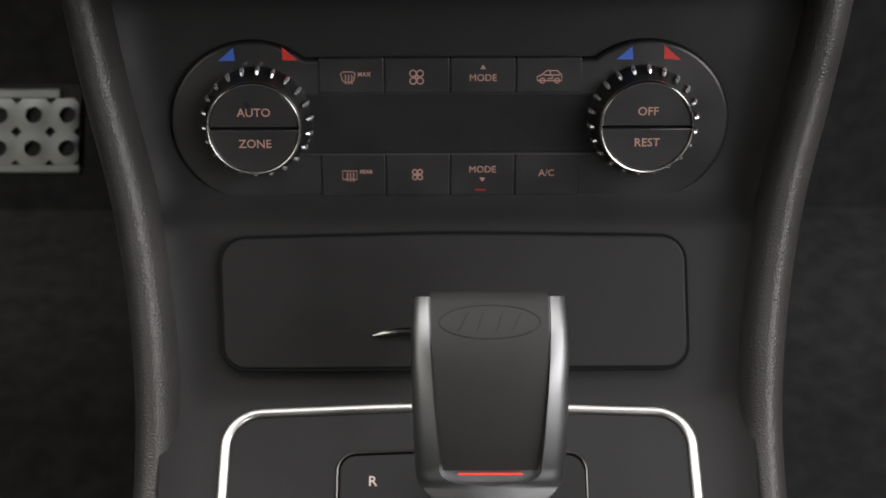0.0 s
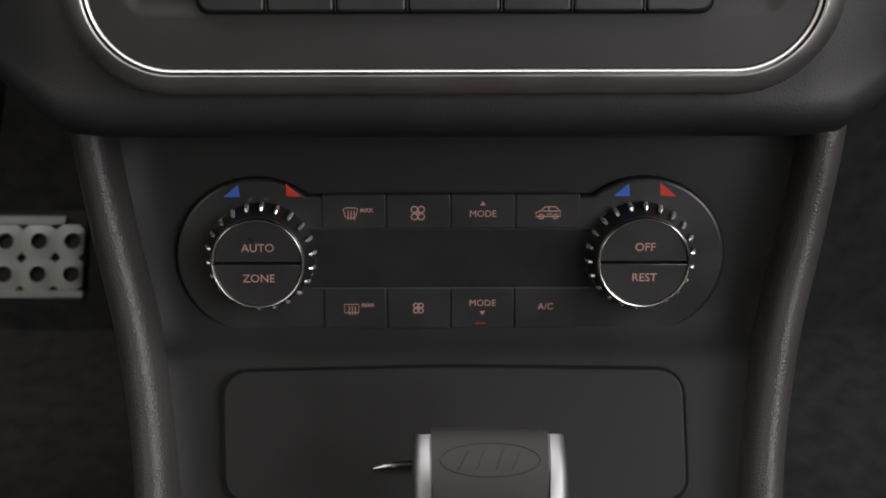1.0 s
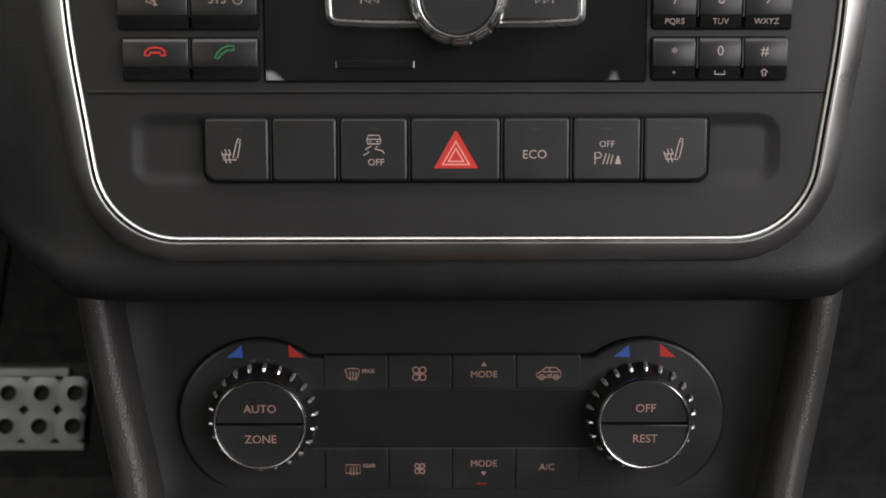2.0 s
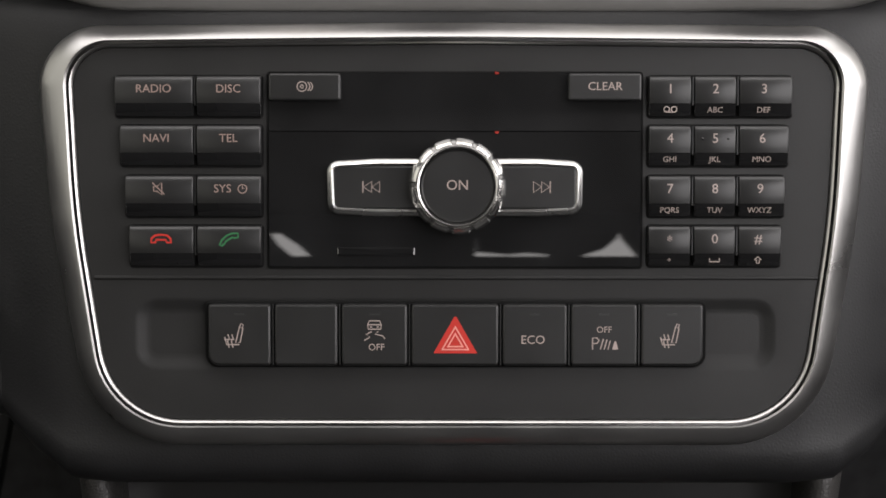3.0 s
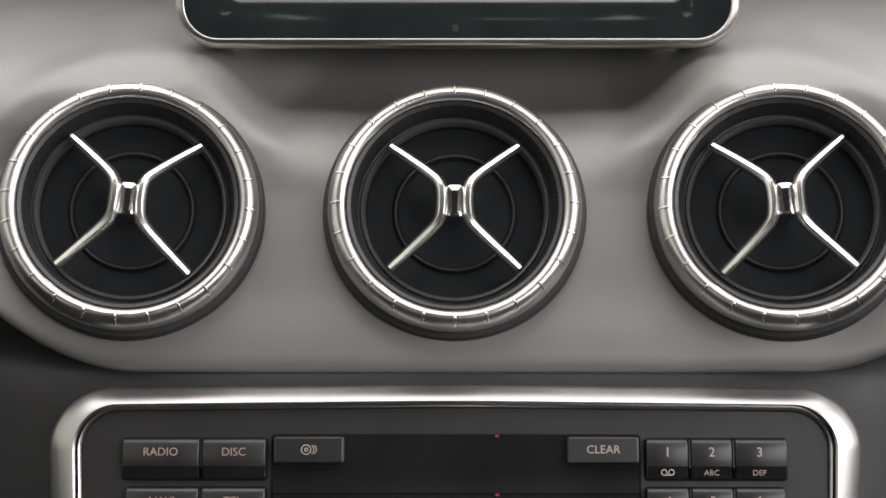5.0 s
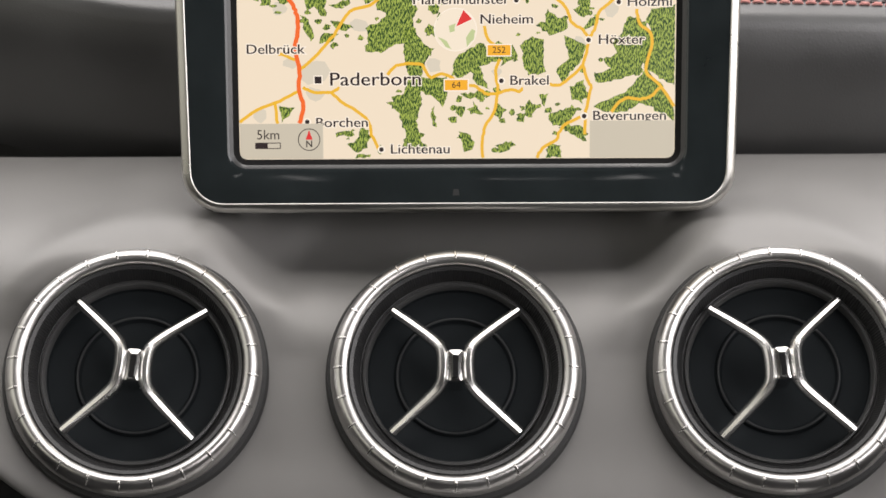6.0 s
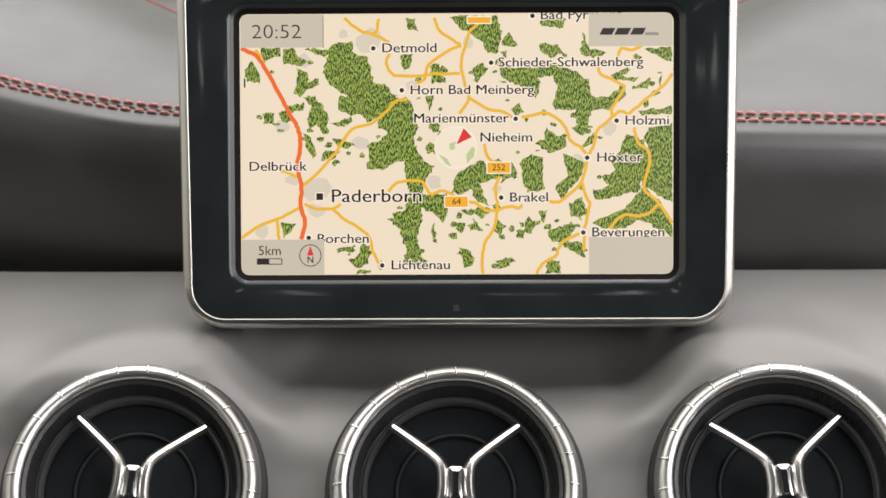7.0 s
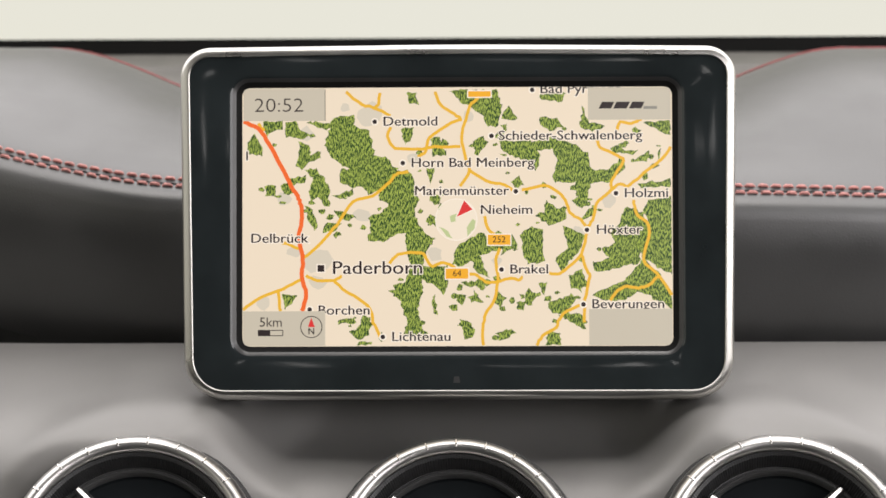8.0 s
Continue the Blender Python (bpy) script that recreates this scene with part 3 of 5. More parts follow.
def bowed_key(parent, u0, v0, u1, v1):
    """A key whose face bows out and rolls under: satin above, gloss black below."""
    upper = [(0.0, 0.2), (0.0, 1.5), (0.03, 2.1), (0.10, 2.55), (0.22, 2.82), (0.34, 2.9), (0.48, 2.84), (0.58, 2.68), (0.67, 2.45)]
    lower = [(0.675, 2.42), (0.78, 2.12), (0.88, 1.75), (0.95, 1.3), (0.985, 0.8), (1.0, 0.0)]
    made = []
    for name, prof, mat in (("key", upper, BUTTON), ("gloss_strip", lower, GLOSS)):
        bm = bmesh.new()
        rows = []
        for f, w in prof:
            v = v1 + (v0 - v1) * f
            rows.append([(u * MM, v * MM, x * MM) for u, x in ((u0, 0.0), (u0, w - 0.5), (u0 + 0.15, w - 0.15), (u0 + 0.5, w), (u1 - 0.5, w), (u1 - 0.15, w - 0.15), (u1, w - 0.5), (u1, 0.0))])
        grid_mesh(bm, rows)
        made.append(part(name, bm, mat, made[0] if made else parent, sharp=50))
    return made


def well(name, parent, outline, w=0.15):
    bm = bmesh.new()
    slab(bm, outline, -2, w, 0.1)
    return part(name, bm, GAP, parent)


MUTE = [[(-1.6, -0.7), (-0.6, -0.7), (0.9, -1.9), (0.9, 1.9), (-0.6, 0.7), (-1.6, 0.7), (-1.6, -0.7)], [(-2.0, 1.9), (1.7, -1.7)]]
CALL_END = [[(-2.6, -0.9), (-2.5, 0.1), (-1.6, 0.9), (0, 1.15), (1.6, 0.9), (2.5, 0.1), (2.6, -0.9), (1.4, -0.9), (1.3, -0.2), (-1.3, -0.2), (-1.4, -0.9), (-2.6, -0.9)]]
CALL_START = [[(-2.6, -1.7), (-1.9, -0.2), (-0.6, 1.0), (1.0, 1.6), (2.6, 1.6), (2.6, 0.5), (1.6, 0.3), (1.0, 0.5), (-0.9, -0.7), (-1.2, -1.3), (-2.0, -1.9), (-2.6, -1.7)]]
CLOCK = [arc(1.35, 0, 360, n=16), [(0, 0.9), (0, 0), (0.6, 0.2)]]
row_v = [(37.4, 24.8), (22.1, 9.5), (6.5, -6.3), (-9.1, -21.8)]
left_u = [-105.2, -103.7, -102.2, -101.0]
left_names = [("RADIO", "DISC"), ("NAVI", "TEL"), ("", "SYS"), ("", "")]
for (v1, v0), u0, names in zip(row_v, left_u, left_names):
    well("key_well", radio, rrect(u0 - 0.5, v0 - 0.5, -59.3, v1 + 0.5, 1.4, 4))
    cuts = [(u0, -80.9), (-79.9, -59.9)]
    for c, ((a, b), text) in enumerate(zip(cuts, names)):
        k = bowed_key(radio, a, v0, b, v1)[0]
        m, mv = (a + b) / 2, v1 - 4.1
        if text == "SYS":
            lettering("SYS", 2.5, m - 1.9, mv, 2.93, PRINT_LEFT, k)
            icon(CLOCK, m + 4.3, mv, 2.9, k, PRINT_LEFT, 0.3)
        elif text:
            lettering(text, 2.5, m, mv, 2.93, PRINT_LEFT, k)
        elif v1 > 0:
            icon(MUTE, m, mv, 2.9, k, PRINT_LEFT)
        elif c == 0:
            icon(CALL_END, m, mv, 2.9, k, RED, 0.6, 1.2)
        else:
            icon(CALL_START, m, mv, 2.9, k, GREEN, 0.6, 1.1)
for v1, v0 in row_v:
    part("key_divider", plate_shape([(-80.6, v0 + 3.6), (-80.2, v0 + 3.6), (-80.2, v1 - 0.2), (-80.6, v1 - 0.2)], 0.15, 2.2), BUTTON, radio)
    for u in (74.15, 88.05):
        part("key_divider", plate_shape([(u - 0.2, v0 + 3.6), (u + 0.2, v0 + 3.6), (u + 0.2, v1 - 0.2), (u - 0.2, v1 - 0.2)], 0.15, 2.2), BUTTON, radio)
right_u = [104.9, 103.9, 102.8, 101.8]
right_names = [("1", "2", "3"), ("4", "5", "6"), ("7", "8", "9"), ("*", "0", "#")]
right_low = [("", "ABC", "DEF"), ("GHI", "JKL", "MNO"), ("PQRS", "TUV", "WXYZ"), ("+", "", "")]
TAPE = [arc(0.9, 0, 360, (-1.2, 0.2), 12), arc(0.9, 0, 360, (1.2, 0.2), 12), [(-1.2, -0.7), (1.2, -0.7)]]
SPACE = [[(-1.6, 0.6), (-1.6, -0.5), (1.6, -0.5), (1.6, 0.6)]]
SHIFT = [[(0, 1.2), (1.1, 0.1), (0.45, 0.1), (0.45, -1.0), (-0.45, -1.0), (-0.45, 0.1), (-1.1, 0.1), (0, 1.2)]]
for r, ((v1, v0), u1) in enumerate(zip(row_v, right_u)):
    well("key_well", radio, rrect(60.0, v0 - 0.5, u1 + 0.5, v1 + 0.5, 1.4, 4))
    for c, (a, b) in enumerate(((60.6, 73.6), (74.7, 87.5), (88.6, u1))):
        k, s = bowed_key(radio, a, v0, b, v1)
        m, mv = (a + b) / 2 + (0.0, 0.0, -0.6)[c], v1 - 4.1
        lettering(right_names[r][c], 2.9, m, mv if right_names[r][c] != "*" else mv - 0.6, 2.93, PRINT, k)
        low = right_low[r][c]
        if low:
            lettering(low, 1.75, m, v0 + 2.1, 1.9, PRINT, s, tilt=15)
        else:
            icon(TAPE if r == 0 else SPACE if c == 1 else SHIFT, m, v0 + 2.1, 2.5, s, PRINT, 0.3, 0.95)
        if right_names[r][c] == "5":
            for du in (-4.0, 4.0):
                bm = bmesh.new()
                lathe(bm, [(0.45, 2.8), (0.4, 3.15), (0.15, 3.3)], 8, cap1=True, centre=(m + du, mv))
                part("raised_dot", bm, BUTTON, k)

# centre block: disc slot, screen glass, rotary knob with two skip keys
bm = bmesh.new()
slab(bm, rrect(-58.4, -22.6, 59.0, 39.0, 1.2, 4), -3, 0.15, 0.1)
part("centre_well", bm, GAP, radio)
bm = bmesh.new()
bow = [(-21.8, -1.0)] + [(v, 1.0 - (v + 0.8) ** 2 / 1400) for v in [-21.8 + 42.0 * i / 16 for i in range(17)]] + [(20.2, -1.0)]
grid_mesh(bm, [[(u * MM, v * MM, w * MM) for u in (-57.6, -30.0, 0.0, 30.0, 58.2)] for v, w in bow])
glass = part("glass_panel", bm, GLOSS, radio, "gloss black panel")
bm = bmesh.new()
grid_mesh(bm, [[(u * MM, v * MM, w * MM) for u in (-57.6, -35.0, 0.0, 35.4, 58.2)] for v, w in ((20.5, 0.9), (23.0, 0.35), (27.0, 0.25), (31.0, 0.35), (38.3, 0.6))])
part("disc_slot", bm, GLOSS, radio, "gloss black disc slot")
k = key("key", radio, -57.4, 29.8, -35.2, 38.2, 2.4)
EJECT = [arc(1.5, 0, 360, (-0.8, 0), 14), arc(0.5, 0, 360, (-0.8, 0), 8), arc(1.5, -60, 60, (0.2, 0), 6), arc(1.5, -60, 60, (1.0, 0), 6)]
icon(EJECT, -46.3, 34.1, 2.4, k, PRINT, 0.3)
k = key("key", radio, 35.6, 29.8, 58.2, 38.2, 2.4)
lettering("CLEAR", 2.5, 46.9, 34.1, 2.42, PRINT, k)
key("card_slot", radio, -36.5, -18.6, -12.0, -15.6, 1.15, 0.4, 0.0, GLOSS)

WING = [(-39.0, -5.4, 3.6), (-24, -6.2, 40), (26, -6.2, 40), (39.8, -5.4, 3.6), (40.2, 11.0, 3.6), (26, 11.9, 40), (-24, 11.9, 40), (-39.6, 11.0, 3.6)]
wing = round_poly(WING, 5)
bm = bmesh.new()
sweep(bm, wing, [(0, 0), (0, 1.6), (-0.3, 2.3), (-1.0, 3.0), (-1.5, 3.3), (-2.0, 3.2), (-2.6, 2.4)])
part("skip_key_frame", bm, BRIGHT, radio, "chrome frame round the skip keys")
PREV = [[(0, 0), (2.5, 1.7), (2.5, -1.7), (0, 0)], [(-2.5, 0), (0, 1.7), (0, -1.7), (-2.5, 0)], [(-2.7, 1.8), (-2.7, -1.8)]]
NEXT = [[(-x, y) for x, y in line] for line in PREV]
for sgn, mu, sym in ((-1, -25.5, PREV), (1, 27.2, NEXT)):
    lo, hi = (-37.4, -8) if sgn < 0 else (9, 38.0)
    k = key("skip_key", radio, lo, -3.9, hi, 9.6, 3.0, 1.2)
    icon(sym, mu, 3.0, 3.0, k, PRINT, 0.32, 1.0)
knob = thing("rotary_knob", R @ Matrix.Translation((1.1 * MM, 3.2 * MM, 0)), "round black push knob with a notched chrome ring, on the radio", "knob")
bm = bmesh.new()
rings = lathe(bm, [(14.0, 0.5), (14.6, 3.0), (14.9, 5.2), (14.7, 6.4), (14.0, 7.5), (13.3, 8.2), (12.9, 8.5), (12.75, 8.4), (12.6, 8.6), (12.2, 9.2), (11.8, 9.1), (11.3, 8.0), (11.15, 6.6)], 182)
# thirteen finger notches cut into the outer band
for k, cut, drop in ((1, 0.0, 0.0), (2, 0.55, 0.2), (3, 0.9, 0.5), (4, 0.85, 0.8), (5, 0.5, 0.8), (6, 0.2, 0.5)):
    for i, v in enumerate(rings[k]):
        if i % 14 in (5, 6, 7):
            v.co.xy *= 1 - cut / 14.0
            v.co.z -= drop * MM
part("chrome_ring", bm, BRIGHT, knob, "notched chrome ring", sharp=28)
bm = bmesh.new()
lathe(bm, [(11.25, 6.6), (11.1, 7.9), (10.6, 8.3), (5.0, 8.3)], 64, cap1=True)
part("face", bm, BUTTON, knob)
lettering("ON", 3.0, 0, 0.2, 8.36, PRINT, knob)

# two small dim red dots, faintly emissive, above slot and glass panel
for v in (38.4, 20.0):
    part("red_dot", plate_shape([(12.8, v - 0.35), (14.0, v - 0.35), (14.0, v + 0.35), (12.8, v + 0.35)], 0.92), RED_DIM, radio, "small dim red dot")

# groove and switch bank
bm = bmesh.new()
grid_mesh(bm, [[(u * MM, v * MM, w * MM) for u in (-112.4, 0.0, 113.8)] for v, w in ((-24.7, 0.05), (-25.0, 0.5), (-25.5, 0.55), (-26.0, 0.08))])
part("ridge", bm, PLASTIC, radio)
bm = bmesh.new()
slab(bm, round_poly([(-77.6, -53.4, 4), (78.8, -53.4, 4), (79.0, -32.6, 2), (-77.8, -32.6, 2)], 6), -2.4, 1.0, 0.3)
part("switch_well", bm, GAP, radio)
SEAT = [[(1.0, 3.2), (1.5, 4.3), (2.2, 4.0), (1.9, 3.0), (1.0, 3.2), (-0.2, -1.6), (1.2, -1.6), (2.1, 2.9)], [(-3.6, 0.2), (-3.0, -2.2), (0.9, -2.2)], [(-2.6, 1.0), (-2.2, -0.2), (-2.7, -1.2), (-2.2, -3.2)], [(-1.4, 1.0), (-1.0, -0.2), (-1.5, -1.2), (-1.0, -3.2)], [(-3.7, -0.6), (-0.6, -0.6)]]
SKID = [[(-1.9, 2.0), (-2.1, 3.4), (-1.6, 4.6), (1.6, 4.6), (2.1, 3.4), (1.9, 2.0), (-1.9, 2.0)], [(-2.1, 3.4), (2.1, 3.4)], [(-1.4, 2.7), (-0.7, 2.7)], [(0.7, 2.7), (1.4, 2.7)], [(-0.8, 1.3), (-2.6, 0.4), (-1.4, -0.5), (-3.2, -1.5)], [(1.2, 1.3), (0.2, 0.5), (2.6, -0.1), (3.2, -1.0)]]
PARK = [[(-3.6, -1.9), (-3.6, 1.7), (-2.2, 1.7), (-1.6, 0.9), (-2.2, 0.0), (-3.6, 0.0)], [(-1.2, -1.9), (-0.2, 1.4)], [(0.0, -1.9), (0.9, 1.2)], [(1.2, -1.9), (1.9, 0.9)]]
edges = [-77.0, -56.3, -35.5, -13.8, 14.6, 35.9, 57.7, 78.2]
for u in edges[1:-1]:
    part("switch_divider", plate_shape([(u - 0.2, -52.4), (u + 0.2, -52.4), (u + 0.2, -33.6), (u - 0.2, -33.6)], 0.9, 1.9), BUTTON, radio)
for i, (a, b) in enumerate(zip(edges, edges[1:])):
    a, b = a + 0.6, b - 0.6
    rl, rr = (3.4 if i == 0 else 1.1), (3.4 if i == 6 else 1.1)
    bm = bmesh.new()
    slab(bm, round_poly([(a, -52.6, rl), (b, -52.6, rr), (b, -33.4, 1.1), (a, -33.4, 1.1)], 5), -1, 3.4, 0.8)
    k = part("switch", bm, BUTTON, radio)
    m = (a + b) / 2
    if i in (0, 6):
        icon(SEAT, m + (0 if i else -1.0), -43.8, 3.4, k, PRINT, 0.34)
    elif i == 2:
        icon(SKID, m, -43.2, 3.4, k, PRINT, 0.36)
        lettering("OFF", 2.0, m + 0.6, -46.9, 3.42, PRINT, k)
    elif i == 3:
        part("triangle", plate_shape([(-6.3, -48.7), (7.3, -48.7), (0.8, -37.3), (0.2, -37.3)], 3.4), RED, k, "red warning triangle")
        tri = [[(x * q + 0.5, y * q - 45.4) for x, y in ((-5.0, -2.6), (5.0, -2.6), (0, 6.0), (-5.0, -2.6))] for q in (0.82, 0.46)]
        part("triangle_line", ribbons(tri, 0.85, 3.5), PRINT_PINK, k)
    elif i == 4:
        lettering("ECO", 2.6, m - 0.6, -44.6, 3.42, PRINT, k)
    elif i == 5:
        lettering("OFF", 1.9, m, -41.4, 3.42, PRINT, k)
        icon(PARK, m, -45.6, 3.4, k, PRINT, 0.36)
        part("cone", plate_shape([(m + 2.5, -47.5), (m + 4.4, -47.5), (m + 3.7, -45.0), (m + 3.2, -45.0)], 3.4), PRINT, k)
    if i in (0, 2, 4, 5, 6):
        part("status_lamp", plate_shape([(m - 1.6, -36.9), (m + 1.6, -36.9), (m + 1.6, -36.3), (m - 1.6, -36.3)], 3.4), DARKPRINT, k)

# ---- climate panel ----
climate = thing("climate_control_unit", C, "black climate control panel with rounded ends and key rows", "control panel")
cl = []
for cx, sgn in ((70.5, 1), (-70.5, -1)):
    a0, a1 = (-114, 129) if sgn > 0 else (51, 294)
    cl += [(cx + 29.5 * math.cos(radians(a)), -1.5 + 29.5 * math.sin(radians(a))) for a in [a0 + (a1 - a0) * i / 36 for i in range(37)]]
clim = [Vector(p) * MM for p in cl]
bm = bmesh.new()
slab(bm, offset(clim, 0.45 * MM), -9, 0.2, 0.15)
part("gap", bm, GAP, climate, "dark shut line")
bm = bmesh.new()
slab(bm, clim, -6, 1.4, 1.0)
part("faceplate", bm, CLIMATE, climate, "satin black faceplate")
key("display_glass", climate, -57.0, -12.6, 57.0, 9.6, 1.55, 0.6, 0.0, DISPLAY)
# added grey bar: the glint where the lower keys' top edge catches light
bm = bmesh.new()
tube(bm, [(u * MM, -12.75 * MM, 1.95 * MM) for u in (-51.0, 0.0, 51.0)], 0.32 * MM, 8)
part("display_edge_glint", bm, DARKPLASTIC, climate, "thin grey bar standing in for light caught along the display's lower edge")
DEMIST = [[(-2.6, 1.6), (-1.6, 2.1), (1.6, 2.1), (2.6, 1.6), (1.9, -1.2), (1.0, -1.7), (-1.0, -1.7), (-1.9, -1.2), (-2.6, 1.6)], [(-1.0, 1.0), (-0.7, 0.0), (-1.0, -0.8), (-0.7, -2.4)], [(0.1, 1.0), (0.4, 0.0), (0.1, -0.8), (0.4, -2.4)], [(1.2, 1.0), (1.5, 0.0), (1.2, -0.8), (1.5, -2.4)]]
REARW = [[(-2.6, -1.5), (-2.6, 1.7), (2.6, 1.7), (2.6, -1.5), (-2.6, -1.5)]] + DEMIST[1:]
FAN = [arc(1.15, 0, 360, c, 12) for c in ((-1.25, 1.35), (1.25, 1.35), (-1.25, -1.35), (1.25, -1.35))] + [arc(0.5, 0, 360, n=8)]
CAR = [[(-4.4, -1.4), (-4.5, 0.0), (-2.8, 0.7), (-1.2, 2.2), (2.6, 2.2), (4.2, 0.6), (4.3, -1.4), (-4.4, -1.4)], arc(0.9, 0, 360, (-2.6, -1.4), 10), arc(0.9, 0, 360, (2.6, -1.4), 10), [(-2.2, 0.6), (3.6, 0.6)], [(0.2, 0.6), (0.2, 2.0)], [(-0.6, -0.6), (1.0, -0.6), (1.0, 0.2)]]
cuts = [-46.8, -23.4, 0.0, 23.4, 47.0]
for i, (a, b) in enumerate(zip(cuts, cuts[1:])):
    m = (a + b) / 2
    k = key("key", climate, a + 0.2, 9.8, b - 0.2, 22.4, 2.0, 0.6, 0.0, CLIMATE, bevel=0.45)
    if i == 0:
        icon(DEMIST, m - 1.2, 15.5, 2.0, k, PRINT_DIM, 0.34)
        lettering("MAX", 1.5, m + 4.6, 16.6, 2.03, PRINT_DIM, k, 0.04)
    elif i == 1:
        icon(FAN, m - 0.2, 15.6, 2.0, k, PRINT_DIM, 0.45)
    elif i == 2:
        lettering("MODE", 2.4, m, 15.2, 2.03, PRINT_DIM, k)
        part("arrow", plate_shape([(m - 1.0, 18.4), (m + 1.0, 18.4), (m, 20.0)], 2.0), PRINT_DIM, k)
    else:
        icon(CAR, m + 0.2, 15.6, 2.0, k, PRINT_DIM, 0.4)
    k = key("key", climate, a + 0.2, -28.4, b - 0.2, -12.8, 2.0, 0.6, 0.0, CLIMATE, bevel=0.45)
    if i == 0:
        icon(REARW, m - 1.4, -20.6, 2.0, k, PRINT_DIM, 0.34)
        lettering("REAR", 1.35, m + 4.6, -19.3, 2.03, PRINT_DIM, k, 0.04)
    elif i == 1:
        icon(FAN, m - 0.2, -20.4, 2.0, k, PRINT_DIM, 0.45, 0.75)
    elif i == 2:
        lettering("MODE", 2.4, m, -18.6, 2.03, PRINT_DIM, k)
        part("arrow", plate_shape([(m - 1.0, -21.6), (m, -23.2), (m + 1.0, -21.6)], 2.0), PRINT_DIM, k)
        part("status_lamp", plate_shape([(m - 2.6, -26.6), (m + 1.2, -26.6), (m + 1.2, -26.0), (m - 2.6, -26.0)], 2.0), RED_DIM, k, "lit red status lamp")
    else:
        lettering("A/C", 2.4, m - 0.2, -20.0, 2.03, PRINT_DIM, k)
for c in (-70.5, 70.5):
    part("cold_mark", plate_shape([(c - 11.6, 21.6), (c - 5.6, 21.6), (c - 6.1, 26.2)], 1.4), BLUE, climate, "blue temperature mark")
    part("warm_mark", plate_shape([(c + 11.0, 26.6), (c + 11.2, 21.8), (c + 16.6, 21.6)] if c < 0 else [(c + 5.2, 26.6), (c + 5.4, 21.8), (c + 11.2, 21.4)], 1.4), RED, climate, "red temperature mark")


def dial(u, texts, label):
    """A ribbed clear collar, a chrome ring and a split push face."""
    d = thing("climate_dial", C @ Matrix.Translation((u * MM, 0.3 * MM, 1.2 * MM)), label, "dial", "climate dials")
    bm = bmesh.new()
    lathe(bm, [(19.3, 0), (19.0, 2.0), (18.2, 4.0), (16.8, 8.0), (16.2, 12.0)], 96)
    part("collar", bm, BUTTON, d, "black collar")
    bm = bmesh.new()
    lathe(bm, [(16.2, 11.6), (16.75, 12.6), (16.8, 13.4), (16.5, 14.3), (16.1, 14.6), (15.75, 14.5), (15.5, 13.9), (15.4, 13.2)], 96)
    part("chrome_ring", bm, BRIGHT, d, "chrome ring")
    rib = None
    for i in range(22):
        m = Matrix.Rotation(2 * math.pi * (i + 0.3) / 22, 4, "Z")
        if rib is None:
            bm = bmesh.new()
            tube(bm, [(19.4 * MM, 0, 1.4 * MM), (19.6 * MM, 0, 3.6 * MM), (19.3 * MM, 0, 5.4 * MM), (18.6 * MM, 0, 6.8 * MM), (17.7 * MM, 0, 7.4 * MM)], [0.45 * MM, 0.75 * MM, 0.88 * MM, 0.82 * MM, 0.5 * MM], 8)
            rib = part("rib", bm, RIBS, d, m=m)
        else:
            o = rib.copy()
            scene.collection.objects.link(o)
            o.matrix_basis = m
    for sgn, text in ((1, texts[0]), (-1, texts[1])):
        pts = [(15.4 * math.cos(radians(a)), 15.4 * math.sin(radians(a))) for a in range(2, 179, 8)]
        pts = [(x, sgn * max(y, 0.09)) for x, y in pts]
        if sgn < 0:
            pts = pts[::-1]
        bm = bmesh.new()
        slab(bm, [Vector(p) * MM for p in pts], 8, 13.7, 0.3, 0.0)
        f = part("push_face", bm, CLIMATE, d)
        lettering(text, 2.9, 0.2, sgn * 5.6, 13.75, PRINT_DIM, f, 0.02)
    return d


dial(-68.8, ("AUTO", "ZONE"), "round climate dial with chrome ribs, marked AUTO and ZONE")
dial(68.8, ("OFF", "REST"), "round climate dial with chrome ribs, marked OFF and REST")

# ---- storage lid below the climate panel ----
lid = thing("storage_lid", L, "closed charcoal storage compartment lid in the console", "lid")
LID = [(-81, -50.3, 8), (84.6, -50.3, 8), (83.8, -3.6, 9), (0, -2.2, 900), (-82.8, -4.0, 9)]
lo = round_poly(LID, 8)
bm = bmesh.new()
slab(bm, offset(lo, 1.15 * MM), -4, 2.0, 0.3)
part("gap", bm, GAP, lid, "dark shut line round the lid")
bm = bmesh.new()
slab(bm, lo, -3, 2.5, 0.7)
part("panel", bm, CONSOLE, lid)
bm = bmesh.new()
tube(bm, [(u * MM, v * MM, w * MM) for u, v, w in ((-28, -38.6, 2.6), (-24, -37.6, 3.6), (-18, -37.0, 4.2), (-10, -36.8, 4.2), (4, -36.8, 4.0))], [0.5 * MM, 1.2 * MM, 1.5 * MM, 1.6 * MM, 1.2 * MM], 10)
part("pull_bar", bm, CHROME, lid, "small chrome pull")

# ---- gear plate with its gate display ----
plate = thing("gear_plate", G, "charcoal gear selector plate edged with a chrome frame", "gear plate")
GP = [(-79, -140, 12), (84, -140, 12), (85.0, -5.0, 13), (0, -1.8, 900), (-79.8, -5.0, 13)]
gp = round_poly(GP, 8)
bm = bmesh.new()
slab(bm, gp, -3, 1.0, 0.3)
part("panel", bm, PLATE, plate)
bm = bmesh.new()
